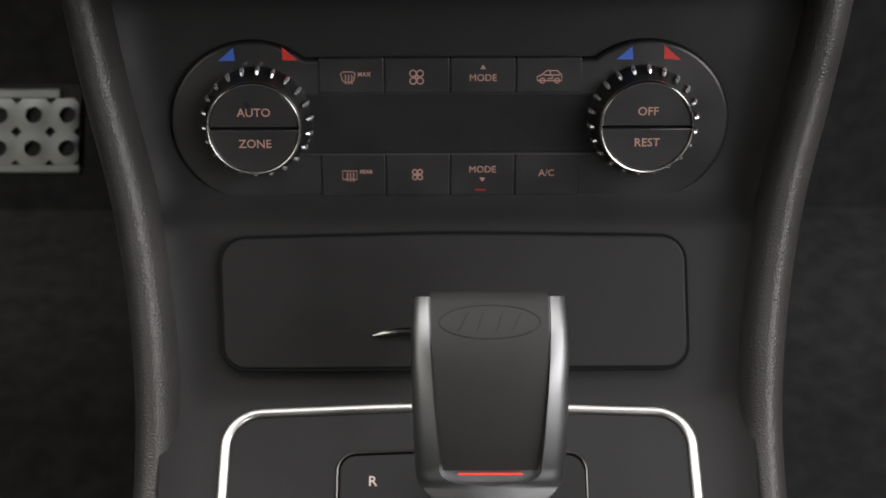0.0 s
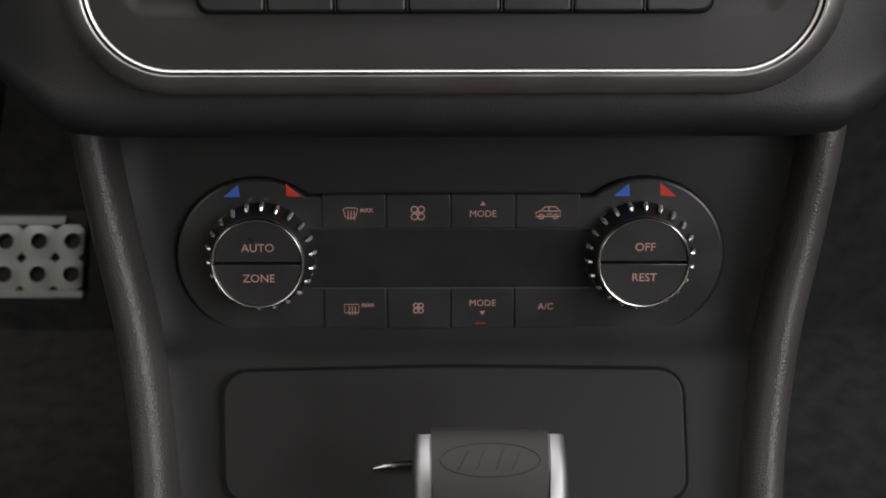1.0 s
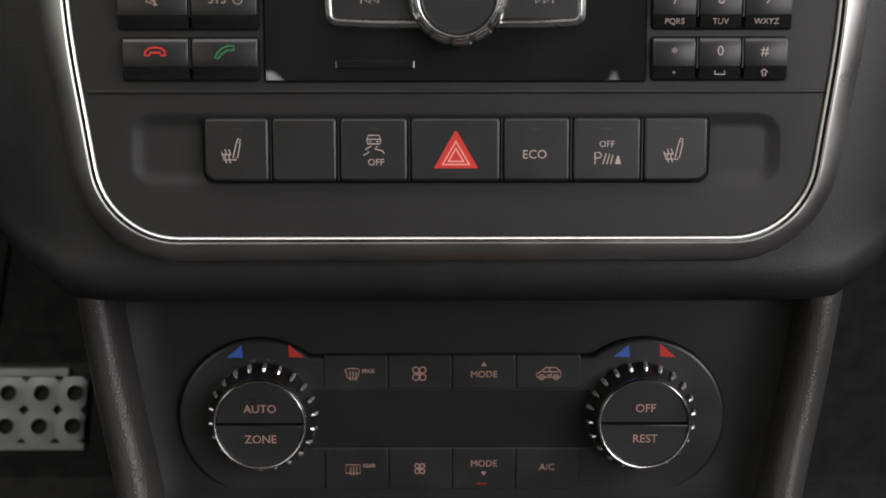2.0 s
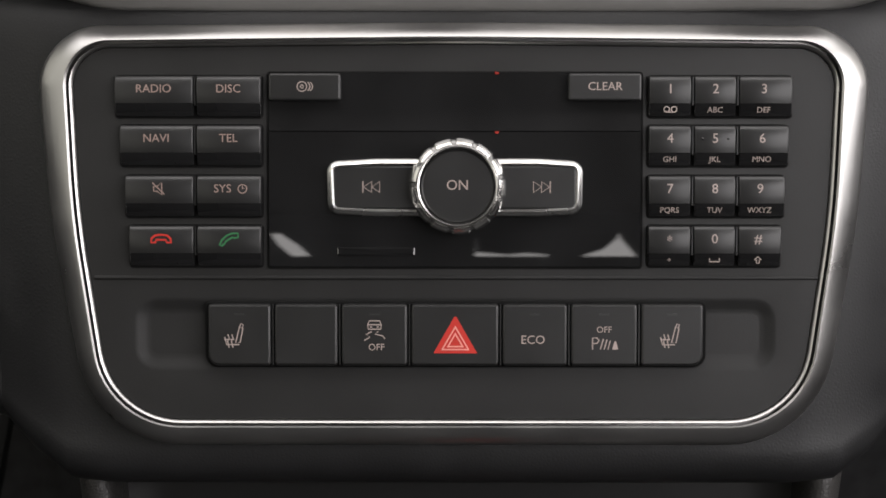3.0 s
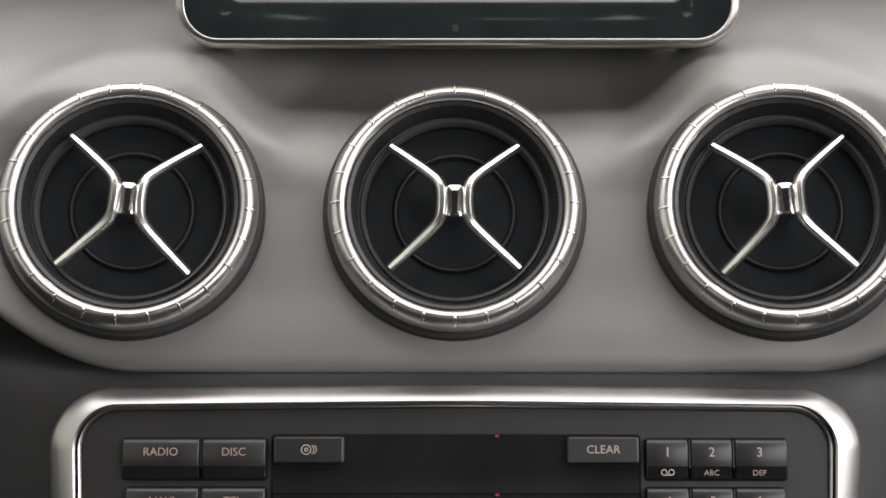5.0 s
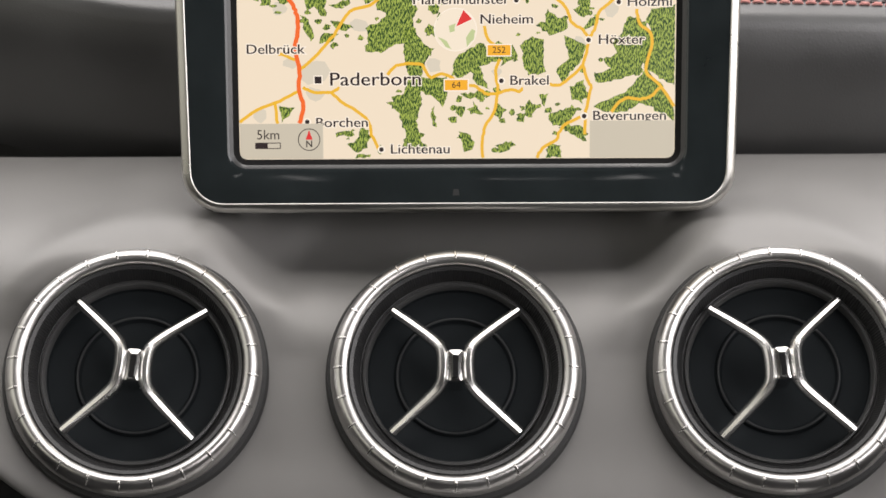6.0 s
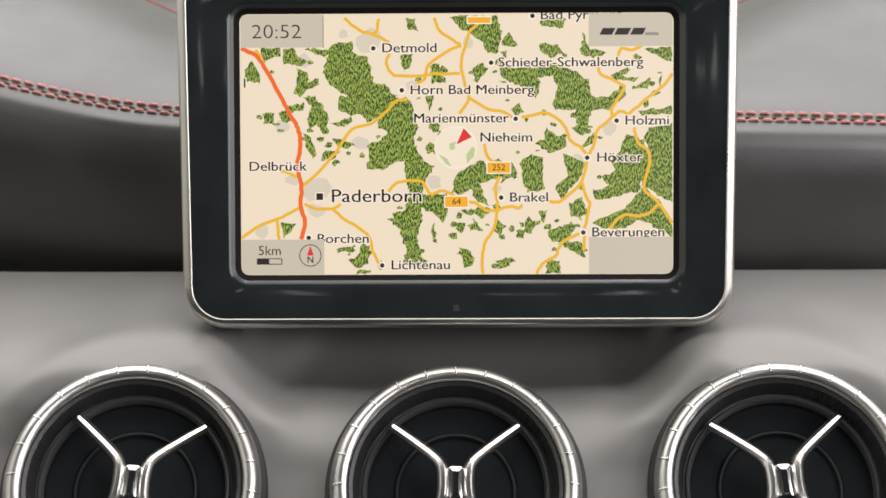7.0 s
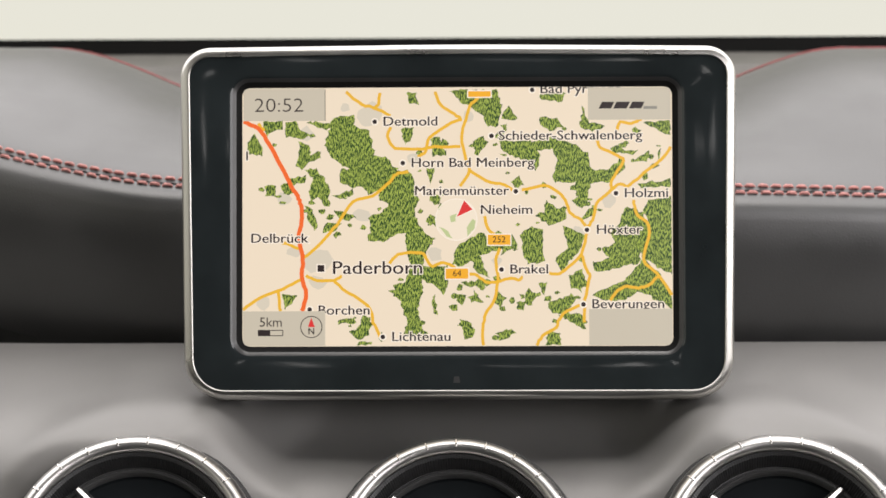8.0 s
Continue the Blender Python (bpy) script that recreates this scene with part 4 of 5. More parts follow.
sweep(bm, gp, [(-2.2, 0.5), (-2.05, 1.6), (-1.5, 2.25), (-0.7, 2.55), (0.7, 2.55), (1.5, 2.2), (2.05, 1.4), (2.2, -1)])
part("chrome_frame", bm, SATIN, plate, "bright satin chrome frame")
GT = [(-39, -95, 6), (45, -95, 6), (46.5, -21, 6), (0, -19.5, 500), (-39.5, -21, 6)]
gt = round_poly(GT, 6)
bm = bmesh.new()
slab(bm, gt, 0, 2.0, 0.8)
gate = part("gate", bm, GATE, plate, "satin black selector gate")
bm = bmesh.new()
sweep(bm, gt, [(0.1, 0.8), (0.2, 1.9), (0.7, 2.1), (1.1, 1.6), (1.2, 0.8)])
part("gate_edge", bm, DARKSATIN, gate)
lettering("R", 3.6, -27.6, -31.0, 2.1, PRINT_LIT, gate, 0.05)
lettering("N", 3.6, -3.4, -36.8, 2.1, PRINT_LIT, gate, 0.05)
part("lit_mark", plate_shape([(6, -44), (20, -44), (20, -37.4), (6, -37.4)], 2.05), LAMP_RED, gate, "lit red position lamp")


# ---- gear lever ----
LV = frame_at(0.0102, 0.6105, 0.4655, 40)
lever = thing("gear_lever", LV, "charcoal gear lever grip with satin silver side rails", "gear lever")


def lever_face(t):
    """How far the grip's face stands forward, from its top (0) to its foot (1), in mm."""
    return -9.0 * max(0.0, 1 - t / 0.5) ** 3 - 19.0 * max(0.0, t - 0.3) ** 1.9


def lever_rows(half, depth, lift):
    """Sections down the grip: its face bows out, its sides run straight back."""
    rows = []
    for i in range(25):
        v = -56.0 * i / 24 + 1.0
        t = i / 24
        face = lever_face(t) + lift
        h = half(t)
        rows.append((v, face, h))
    return rows


def lever_grip():
    bm = bmesh.new()
    half = lambda t: 17.3 - 4.0 * t ** 1.5
    rows = []
    for v, face, h in lever_rows(half, 30, 0.0)[:23]:
        row = [(-h * MM, v * MM, (face - 4) * MM)]
        for j in range(13):
            q = -1 + 2 * j / 12
            row.append((h * q * MM, v * MM, (face + 0.8 * (1 - q * q)) * MM))
        row.append((h * MM, v * MM, (face - 4) * MM))
        rows.append(row)
    top = [(x, 1.6 * MM, z - 3.0 * MM) for x, y, z in rows[0]]
    rows.insert(0, top)
    rows.insert(0, [(x, 2.0 * MM, -34 * MM) for x, y, z in rows[0]])
    grid_mesh(bm, rows)
    return bm


part("grip_insert", lever_grip(), GRIP, lever, "soft charcoal insert", sharp=60)


def lever_body():
    """The rail shell round the insert, closed at the foot."""
    bm = bmesh.new()
    rows = []
    for i in range(61):
        t = i / 60
        v = 0.2 - 60.0 * t
        face = lever_face(t) + 3.0 * max(0.0, (t - 0.84) / 0.16) ** 1.3
        o = 22.6 + 0.5 * math.sin(math.pi * t) - 1.4 * t ** 2
        if t > 0.86:
            o *= math.sqrt(max(0.05, 1 - ((t - 0.86) / 0.15) ** 2 * 0.55))
        n = 17.8 - 4.0 * t ** 1.5
        if t > 0.84:
            n *= math.sqrt(max(0.0, 1 - ((t - 0.84) / 0.075) ** 2.6))
        sink = 2.5 if n > 0 else -0.9
        rows.append([(x * MM, v * MM, w * MM) for x, w in ((-o + 1.5, face - 30), (-o, face - 12), (-o, face - 5), (-o + 0.15, face - 2.6), (-o + 0.7, face - 0.9), ((-o - n) / 2, face + 0.5), (-n, face + 0.9), (-n, face - sink),
                                                          (n, face - sink), (n, face + 0.9), ((o + n) / 2, face + 0.5), (o - 0.7, face - 0.9), (o - 0.15, face - 2.6), (o, face - 5), (o, face - 12), (o - 1.5, face - 30))])
    x_last = rows[-1]
    rows.append([(x * 0.9, y - 1.5 * MM, z - 6 * MM) for x, y, z in x_last])
    rows.append([(x * 0.8, y - 2.0 * MM, z - 24 * MM) for x, y, z in x_last])
    grid_mesh(bm, rows)
    bmesh.ops.remove_doubles(bm, verts=bm.verts, dist=2e-5)
    return bm


part("rail_shell", lever_body(), RAIL, lever, "satin silver side rails joined at the foot", sharp=50)
oval = []
for i in range(41):
    a = 2 * math.pi * i / 40
    u, v = 14.6 * math.cos(a), -7.2 + 4.8 * math.sin(a)
    q, tt = u / 17.6, (1.0 - v) / 56
    oval.append((u * MM, v * MM, (lever_face(tt) + 0.75 * (1 - q * q)) * MM))
bm = bmesh.new()
tube(bm, oval, 0.22 * MM, 6)
for q0, q1 in ((-9.5, -6.0), (-4.0, -1.6), (1.6, 4.0), (6.0, 9.5)):
    row = []
    for j in range(6):
        u, v = q0 + (q1 - q0) * j / 5, -7.2 + 2.6 * math.sin(math.pi * (j / 5 - 0.5))
        row.append((u * MM, v * MM, (lever_face((1.0 - v) / 56) + 0.75 * (1 - (u / 17.6) ** 2)) * MM))
    tube(bm, row, 0.2 * MM, 6)
part("embossed_oval", bm, GRIP, lever)
part("lit_strip", plate_shape([(-9.6, -51.5), (9.6, -51.5), (9.0, -51.0), (-9.0, -51.0)], -6.6, 0.4), LAMP_STRIP, lever, "red lit strip at the foot of the grip")
bm = bmesh.new()
tube(bm, [(0, -40 * MM, -16 * MM), (0, -66 * MM, -38 * MM), (0, -88 * MM, -55 * MM)], [10 * MM, 9 * MM, 11 * MM], 16)
part("neck", bm, RUBBER, lever)


# ---- air vents ----
def air_vent(x, toe, spin, label):
    vent = thing("air_vent", vent_frame(x, toe), label, "air vent", "centre air vents")
    bm = bmesh.new()
    lathe(bm, [(44.0, -34), (44.0, -5.0), (43.3, -3.2), (41.5, -2.4)], 96)
    part("gasket", bm, RUBBER, vent, "black base ring")
    bm = bmesh.new()
    lathe(bm, [(41.3, -3.4), (41.9, -1.2), (41.9, 0.8), (41.4, 2.6), (40.6, 4.2), (39.4, 5.5), (38.4, 6.0), (37.4, 5.9), (36.2, 5.0), (35.4, 3.7), (35.2, 2.4)], 120)
    part("ring", bm, SATIN, vent, "satin silver ring")
    notch = None
    for i in range(24):
        mm = Matrix.Rotation(radians(15 * i + spin), 4, "Z")
        if notch is None:
            bm = bmesh.new()
            tube(bm, [(37.4 * MM, 0, 5.9 * MM), (38.4 * MM, 0, 6.05 * MM), (39.7 * MM, 0, 5.3 * MM), (40.9 * MM, 0, 3.8 * MM)], [0.3 * MM, 0.46 * MM, 0.48 * MM, 0.3 * MM], 6)
            notch = part("rib", bm, BRIGHT, vent, m=mm)
        else:
            o = notch.copy()
            scene.collection.objects.link(o)
            o.matrix_basis = mm
    # knurled collar inside the ring
    bm = bmesh.new()
    prof = [(35.3, 4.2), (34.2, 3.4), (33.0, -0.5), (32.3, -3.4), (31.4, -3.6)]
    rings = lathe(bm, prof, 480)
    for r in rings[1:4]:
        for i, v in enumerate(r):
            if i % 2:
                v.co.x *= 0.993
                v.co.y *= 0.993
    part("collar", bm, COLLAR, vent, "knurled black collar", sharp=12)
    bm = bmesh.new()
    lathe(bm, [(31.6, -3.6), (31.2, -2.4), (30.5, -2.2), (30.0, -3.0), (29.8, -6.0)], 96)
    part("barrel_rim", bm, DARKPLASTIC, vent)
    bm = bmesh.new()
    lathe(bm, [(30.2, -4.6), (29.4, -7.6), (21.0, -8.4), (20.4, -7.2), (19.6, -7.0), (19.2, -7.6), (18.6, -8.6), (12.0, -9.4), (6.0, -9.6)], 72, cap1=True)
    part("throat", bm, VENTBLACK, vent, "black throat with a raised ring")
    bm = bmesh.new()
    lathe(bm, [(20.3, -7.3), (20.0, -6.8), (19.7, -6.8), (19.4, -7.3)], 72)
    part("throat_ring", bm, THROATRING, vent)
    # chrome cross: two bent arms and a hub
    rot = Matrix.Rotation(radians(spin), 4, "Z")
    for s in (-1, 1):
        keys = [(s * 20.8, 19.9, -0.6), (s * 14.0, 14.4, 2.6), (s * 7.8, 9.2, 5.0), (s * 5.0, 6.0, 6.0), (s * 4.2, 2.4, 6.4), (s * 4.2, -2.4, 6.4), (s * 5.0, -6.0, 6.0), (s * 7.8, -9.2, 5.0), (s * 14.0, -14.4, 2.6), (s * 20.8, -19.9, -0.6)]
        tall = 1.03 + 0.47 * abs(x)
        pts = [rot @ (Vector((p.x, p.y * tall, p.z)) * MM) for p in smooth_line(keys, 5)]
        n = len(pts)
        bm = bmesh.new()
        tube(bm, pts, [(1.75 + 0.45 * math.sin(math.pi * i / (n - 1))) * MM for i in range(n)], 10, squash=1.3)
        part("cross_arm", bm, BRIGHT, vent, "bright chrome cross arm")
    bm = bmesh.new()
    slab(bm, rrect(-2.6, -5.6, 2.6, 5.6, 1.3, 4), -6, 7.6, 1.0, 0.3)
    hub = part("hub", bm, CHROME, vent, "chrome hub", m=rot)
    bm = bmesh.new()
    slab(bm, rrect(-1.1, -4.2, 1.1, 3.6, 0.5, 4), 7.0, 7.9, 0.2)
    part("hub_inlay", bm, GLOSS, hub)
    return vent


air_vent(-0.1065, 7, -6, "round air vent with silver ring, chrome cross turned slightly clockwise")
air_vent(0.0, 0, 0, "round air vent with silver ring and upright chrome cross")
air_vent(0.1075, -7, 5, "round air vent with silver ring, chrome cross turned slightly anticlockwise")


# ---- screen: free-standing navigation display ----
screen = thing("display_screen", D, "free-standing navigation screen with a gloss black border, showing a map", "screen")
SCR = [(-96.8, -46.0, 15), (97.8, -46.0, 15), (99.8, 79.8, 11), (0.5, 80.8, 2500), (-99.0, 79.8, 11)]
so = round_poly(SCR, 10)
bm = bmesh.new()
sweep(bm, so, [(-3.7, -1.0), (-3.65, 0.5), (-3.4, 0.75), (-1.9, 0.75), (-0.8, 0.0), (-0.1, -1.6), (0, -4), (-0.5, -8), (-3, -11)])
part("rim", bm, RIM, screen, "satin silver rim")
bm = bmesh.new()
slab(bm, offset(so, -2.2 * MM), -15, -9, 0.5)
part("housing", bm, PLASTIC, screen, "black rear housing")
APER = [(-76.5, -27.0, 3), (76.7, -27.0, 3), (76.9, 65.4, 3), (0.2, 65.5, 2500), (-76.7, 65.4, 3)]
ap = round_poly(APER, 10)
bm = bmesh.new()
outer = [bm.verts.new((*p, 0.1 * MM)) for p in offset(so, -3.5 * MM)]
mid = [bm.verts.new((*p, 0.1 * MM)) for p in offset(ap, 4.6 * MM)]
slope = [bm.verts.new((*p, -0.25 * MM)) for p in offset(ap, 3.2 * MM)]
lip = [bm.verts.new((*p, -1.3 * MM)) for p in offset(ap, 1.8 * MM)]
for a, b, which in ((outer, mid, 0), (mid, slope, 0), (slope, lip, 1)):
    for i in range(len(a)):
        j = (i + 1) % len(a)
        bm.faces.new((a[i], a[j], b[j], b[i])).material_index = which
part("border", bm, [BORDER, CLIMATE], screen, "gloss black border", sharp=30)
bm = bmesh.new()
sweep(bm, ap, [(1.9, -1.2), (1.1, -2.0), (0.0, -2.7)])
part("inner_bezel", bm, GAP, screen, "matt black inner bezel")
part("sensor", plate_shape([(-1.4, -39.8), (1.0, -39.8), (0.7, -37.6), (-1.1, -37.6)], 0.1), DARKPRINT, screen)
bm = bmesh.new()
box(bm, -0.072, 0.072, -0.038, 0.0, -0.070, -0.012)
part("mount", bm, PLASTIC, screen, m=Matrix.Translation((0, 0, 0)))
bm = bmesh.new()
slab(bm, offset(ap, 0.2 * MM), -5, -3.0, 0.1)
lcd = part("map_display", bm, LCD_LAND, screen, "lit map display")


def mp(x, y):
    return (x - 806.5) * 0.2005 - 0.5, (468 - y) * 0.2007


def clip_uv(u, v):
    return max(-76.3, min(76.5, u)), max(-26.8, min(65.2, v))


MAPW = -2.98
rng = random.Random(4)


def patch(name, pts, mat, w, rough=0.0):
    """A filled map area; rough frays its outline."""
    q = [mp(*p) for p in pts]
    out = []
    for i, a in enumerate(q):
        b = q[(i + 1) % len(q)]
        n = max(1, int(math.hypot(b[0] - a[0], b[1] - a[1]) / 1.1)) if rough else 1
        for j in range(n):
            t = j / n
            out.append(clip_uv(a[0] + (b[0] - a[0]) * t + rng.uniform(-rough, rough), a[1] + (b[1] - a[1]) * t + rng.uniform(-rough, rough)))
    bm = bmesh.new()
    f = bm.faces.new([bm.verts.new((u * MM, v * MM, w * MM)) for u, v in out])
    bmesh.ops.triangulate(bm, faces=[f], ngon_method="EAR_CLIP")
    for f in bm.faces:
        f.normal_update()
        if f.normal.z < 0:
            f.normal_flip()
    me = bpy.data.meshes.new(name)
    bm.to_mesh(me)
    bm.free()
    me.materials.append(mat)
    ob = new(name, me)
    ob.parent = lcd
    return ob


for x, y, r in ((655, 190, 26), (610, 178, 10), (540, 225, 16), (500, 340, 14), (640, 370, 16), (560, 450, 30), (520, 435, 14), (560, 490, 16), (465, 525, 14), (770, 440, 14), (730, 268, 12), (1080, 345, 14), (830, 195, 12), (1025, 400, 12), (880, 452, 10)):
    patch("town_area", [(x + r * rng.uniform(0.7, 1.1) * math.cos(a / 9 * 6.283), y + r * rng.uniform(0.6, 1.0) * math.sin(a / 9 * 6.283)) for a in range(9)], LCD_TOWN, MAPW, 0.2)
WOODS = []
WOODS += [[(590, 210), (600, 200), (625, 198), (628, 215), (640, 222), (650, 220), (655, 240), (660, 262), (680, 268), (685, 278), (698, 283), (690, 300), (680, 318), (650, 325), (640, 312), (620, 315), (605, 305), (605, 290), (618, 285), (600, 272), (590, 265), (580, 245), (585, 225)]]
WOODS += [[(690, 302), (720, 295), (730, 318), (736, 345), (730, 365), (738, 388), (720, 395), (700, 400), (680, 412), (655, 408), (660, 390), (655, 372), (678, 362), (690, 350), (672, 345), (675, 325)]]
WOODS += [[(720, 390), (738, 388), (748, 408), (768, 420), (755, 435), (748, 460), (765, 465), (788, 460), (790, 485), (782, 508), (760, 490), (745, 485), (748, 505), (740, 530), (745, 560), (762, 577), (718, 575), (722, 550), (712, 520), (700, 510), (702, 492), (722, 488), (728, 460), (720, 430)]]
WOODS += [[(465, 203), (495, 203), (495, 215), (480, 218), (470, 225)], [(505, 205), (523, 203), (530, 218), (545, 227), (530, 232), (505, 228)], [(545, 203), (580, 205), (585, 215), (565, 215)], [(435, 240), (448, 227), (462, 250), (462, 262), (440, 258)]]
WOODS += [[(530, 240), (545, 245), (548, 262), (562, 255), (565, 268), (545, 275), (535, 285), (525, 280), (530, 262)], [(510, 305), (540, 298), (535, 310), (515, 315)], [(540, 290), (560, 290), (575, 310), (580, 330), (575, 345), (560, 335), (550, 340), (548, 320), (555, 305)]]
WOODS += [[(468, 318), (485, 318), (485, 335), (470, 333)], [(497, 315), (510, 313), (510, 330), (498, 328)], [(590, 335), (622, 325), (620, 335), (600, 342)], [(538, 355), (550, 362), (560, 385), (555, 395), (545, 380)], [(590, 363), (610, 365), (630, 373), (615, 378), (600, 373)], [(575, 385), (600, 385), (590, 400), (570, 398)]]
WOODS += [[(800, 150), (835, 150), (880, 150), (885, 175), (880, 208), (862, 208), (855, 190), (840, 180), (815, 165)], [(890, 195), (900, 175), (918, 198), (905, 200)], [(720, 152), (735, 152), (740, 170), (725, 168)], [(711, 215), (730, 215), (725, 235), (718, 245), (712, 230)], [(765, 235), (775, 232), (790, 260), (765, 262)]]
WOODS += [[(840, 238), (855, 232), (862, 240), (848, 262), (842, 258)], [(890, 240), (940, 240), (955, 262), (948, 290), (940, 275), (920, 268), (895, 258)], [(960, 195), (985, 198), (998, 212), (975, 218), (960, 208)], [(958, 155), (1000, 152), (995, 167), (965, 165)], [(1030, 215), (1035, 180), (1045, 205), (1075, 212), (1050, 220)]]
WOODS += [[(950, 245), (985, 235), (1020, 250), (1040, 262), (1045, 288), (1070, 290), (1095, 270), (1100, 285), (1075, 308), (1045, 312), (1040, 335), (1022, 332), (1020, 310), (990, 310), (985, 300), (992, 280), (985, 255), (960, 258)]]
WOODS += [[(1015, 345), (1035, 335), (1045, 350), (1030, 355)], [(1040, 365), (1055, 352), (1050, 372), (1030, 378)], [(968, 345), (985, 358), (1000, 358), (1000, 375), (975, 388), (950, 370), (965, 365)], [(1085, 252), (1100, 248), (1110, 258), (1130, 255), (1120, 262), (1090, 258)], [(1122, 275), (1150, 258), (1155, 270), (1140, 275)]]
WOODS += [[(1165, 260), (1172, 252), (1170, 272)], [(1135, 315), (1188, 308), (1188, 320), (1140, 322)], [(1145, 205), (1188, 205), (1188, 228), (1160, 215)], [(1150, 350), (1188, 345), (1188, 470), (1160, 455), (1140, 440), (1130, 420), (1145, 400), (1150, 380), (1140, 370)]]
WOODS += [[(1112, 362), (1135, 372), (1146, 398), (1130, 440), (1110, 455), (1075, 465), (1055, 465), (1055, 450), (1080, 445), (1070, 430), (1090, 420), (1085, 400), (1100, 390), (1100, 375)], [(1105, 490), (1140, 455), (1165, 480), (1188, 520), (1188, 535), (1160, 520), (1130, 505), (1110, 520), (1080, 520), (1060, 510)]]
WOODS += [[(940, 395), (960, 400), (962, 450), (935, 455), (928, 430), (925, 405)], [(1000, 395), (1012, 400), (1035, 410), (1020, 440), (995, 465), (985, 450), (1005, 430)], [(820, 420), (850, 405), (870, 420), (890, 430), (850, 440), (855, 460), (865, 478), (845, 470), (835, 450), (820, 460), (805, 455), (810, 435)]]
WOODS += [[(888, 410), (908, 405), (915, 428), (890, 438)], [(1010, 480), (1030, 468), (1035, 490), (1028, 505), (1012, 498)], [(820, 490), (855, 485), (855, 497), (830, 497)], [(812, 510), (825, 512), (820, 530), (810, 520)], [(838, 505), (855, 525), (840, 522)], [(880, 505), (895, 520), (885, 532), (875, 520)], [(935, 500), (950, 515), (940, 530), (930, 525)]]
WOODS += [[(955, 490), (970, 490), (962, 510)], [(915, 525), (932, 525), (925, 538)], [(972, 528), (1010, 512), (1020, 520), (1000, 540), (980, 545)], [(990, 548), (1030, 548), (1035, 572), (1010, 560)], [(970, 578), (990, 580), (992, 600), (968, 600)], [(815, 555), (830, 560), (840, 580), (825, 590)], [(880, 580), (905, 572), (900, 585), (885, 590)]]
WOODS += [[(500, 510), (525, 512), (515, 525), (502, 535)], [(600, 555), (630, 552), (620, 560), (600, 562)], [(640, 550), (655, 555), (650, 580), (630, 590), (620, 575), (635, 570)], [(635, 595), (655, 595), (655, 600), (630, 600)], [(762, 330), (780, 338), (776, 350), (764, 348)], [(757, 285), (768, 288), (760, 318)], [(790, 368), (806, 366), (800, 384), (788, 382)], [(762, 378), (770, 372), (772, 392)], [(886, 212), (900, 206), (898, 222)], [(908, 310), (920, 302), (928, 316), (912, 322)], [(765, 515), (770, 510), (772, 545), (764, 530)]]
for wood in WOODS:
    mx, my = sum(p[0] for p in wood) / len(wood), sum(p[1] for p in wood) / len(wood)
    wood = [(mx + (x - mx) * 1.12, my + (y - my) * 1.12) for x, y in wood]
    patch("woodland", wood, LCD_WOOD, MAPW + 0.03, 0.5)
# scattered copses round the woods
for wood in WOODS:
    for _ in range(2 if len(wood) < 12 else 4):
        x, y = rng.choice(wood)
        x, y = x + rng.uniform(-26, 26), y + rng.uniform(-20, 20)
        r, e = rng.uniform(4, 10), rng.uniform(0.4, 1.0)
        if 440 < x < 1180 and 215 < y < 590 and not (430 < x < 580 and y > 530) and not (1040 < x and y > 525):
            patch("woodland", [(x + r * rng.uniform(0.5, 1.3) * math.cos(a / 7 * 6.283), y + e * r * rng.uniform(0.5, 1.3) * math.sin(a / 7 * 6.283)) for a in range(7)], LCD_WOOD, MAPW + 0.04, 0.2)


def road(pts, width, mat, w):
    line = [mp(*p) for p in pts]
    sm = [(p.x, p.y) for p in smooth_line([(a, b, 0) for a, b in line], 4)]
    sm = [clip_uv(u + rng.uniform(-0.2, 0.2), v + rng.uniform(-0.2, 0.2)) for u, v in sm]
    return part("road_line", ribbons([sm], width, w - 0.06), mat, lcd)


ROADS = [[(455, 205), (465, 218)], [(612, 150), (640, 172), (660, 177), (692, 192)], [(672, 150), (670, 170), (662, 178)], [(770, 150), (780, 172), (805, 190), (818, 197)], [(692, 213), (686, 230), (700, 250), (740, 252), (770, 248), (815, 248)], [(740, 265), (755, 255), (760, 232), (800, 205), (818, 200)],
         [(848, 160), (832, 176), (825, 200), (818, 230), (826, 270), (832, 292), (815, 318)], [(832, 292), (870, 312), (890, 315), (912, 328)]]
ROADS += [[(925, 326), (965, 318), (990, 330), (1005, 350), (1010, 365), (1030, 380), (1040, 390), (1050, 380), (1058, 350), (1075, 335), (1085, 325), (1100, 315), (1115, 318), (1150, 290), (1175, 270), (1190, 250)], [(1085, 325), (1085, 310), (1105, 275), (1095, 265), (1065, 250), (1060, 238)], [(1095, 220), (1100, 205), (1120, 208), (1138, 200)]]
ROADS += [[(722, 292), (700, 297), (690, 310), (660, 335), (625, 345), (600, 380), (580, 405), (555, 430), (535, 447)], [(428, 537), (460, 515), (500, 500), (530, 485)], [(490, 505), (495, 540)], [(540, 477), (560, 485), (590, 485), (605, 478)], [(590, 485), (605, 500), (650, 530), (660, 560), (672, 585)], [(690, 455), (705, 440), (745, 437), (755, 450), (765, 460), (780, 455), (800, 460), (815, 475)]]
ROADS += [[(815, 475), (840, 475), (860, 488), (880, 490), (900, 483), (920, 485), (926, 480)], [(885, 430), (878, 450), (882, 480), (880, 490), (875, 520), (860, 545), (855, 570), (855, 602)], [(858, 372), (865, 395), (885, 410)], [(1040, 400), (1030, 440), (1010, 460), (990, 475), (968, 472)], [(1030, 440), (1040, 470), (1045, 480), (1038, 510), (1035, 530), (1035, 562)]]
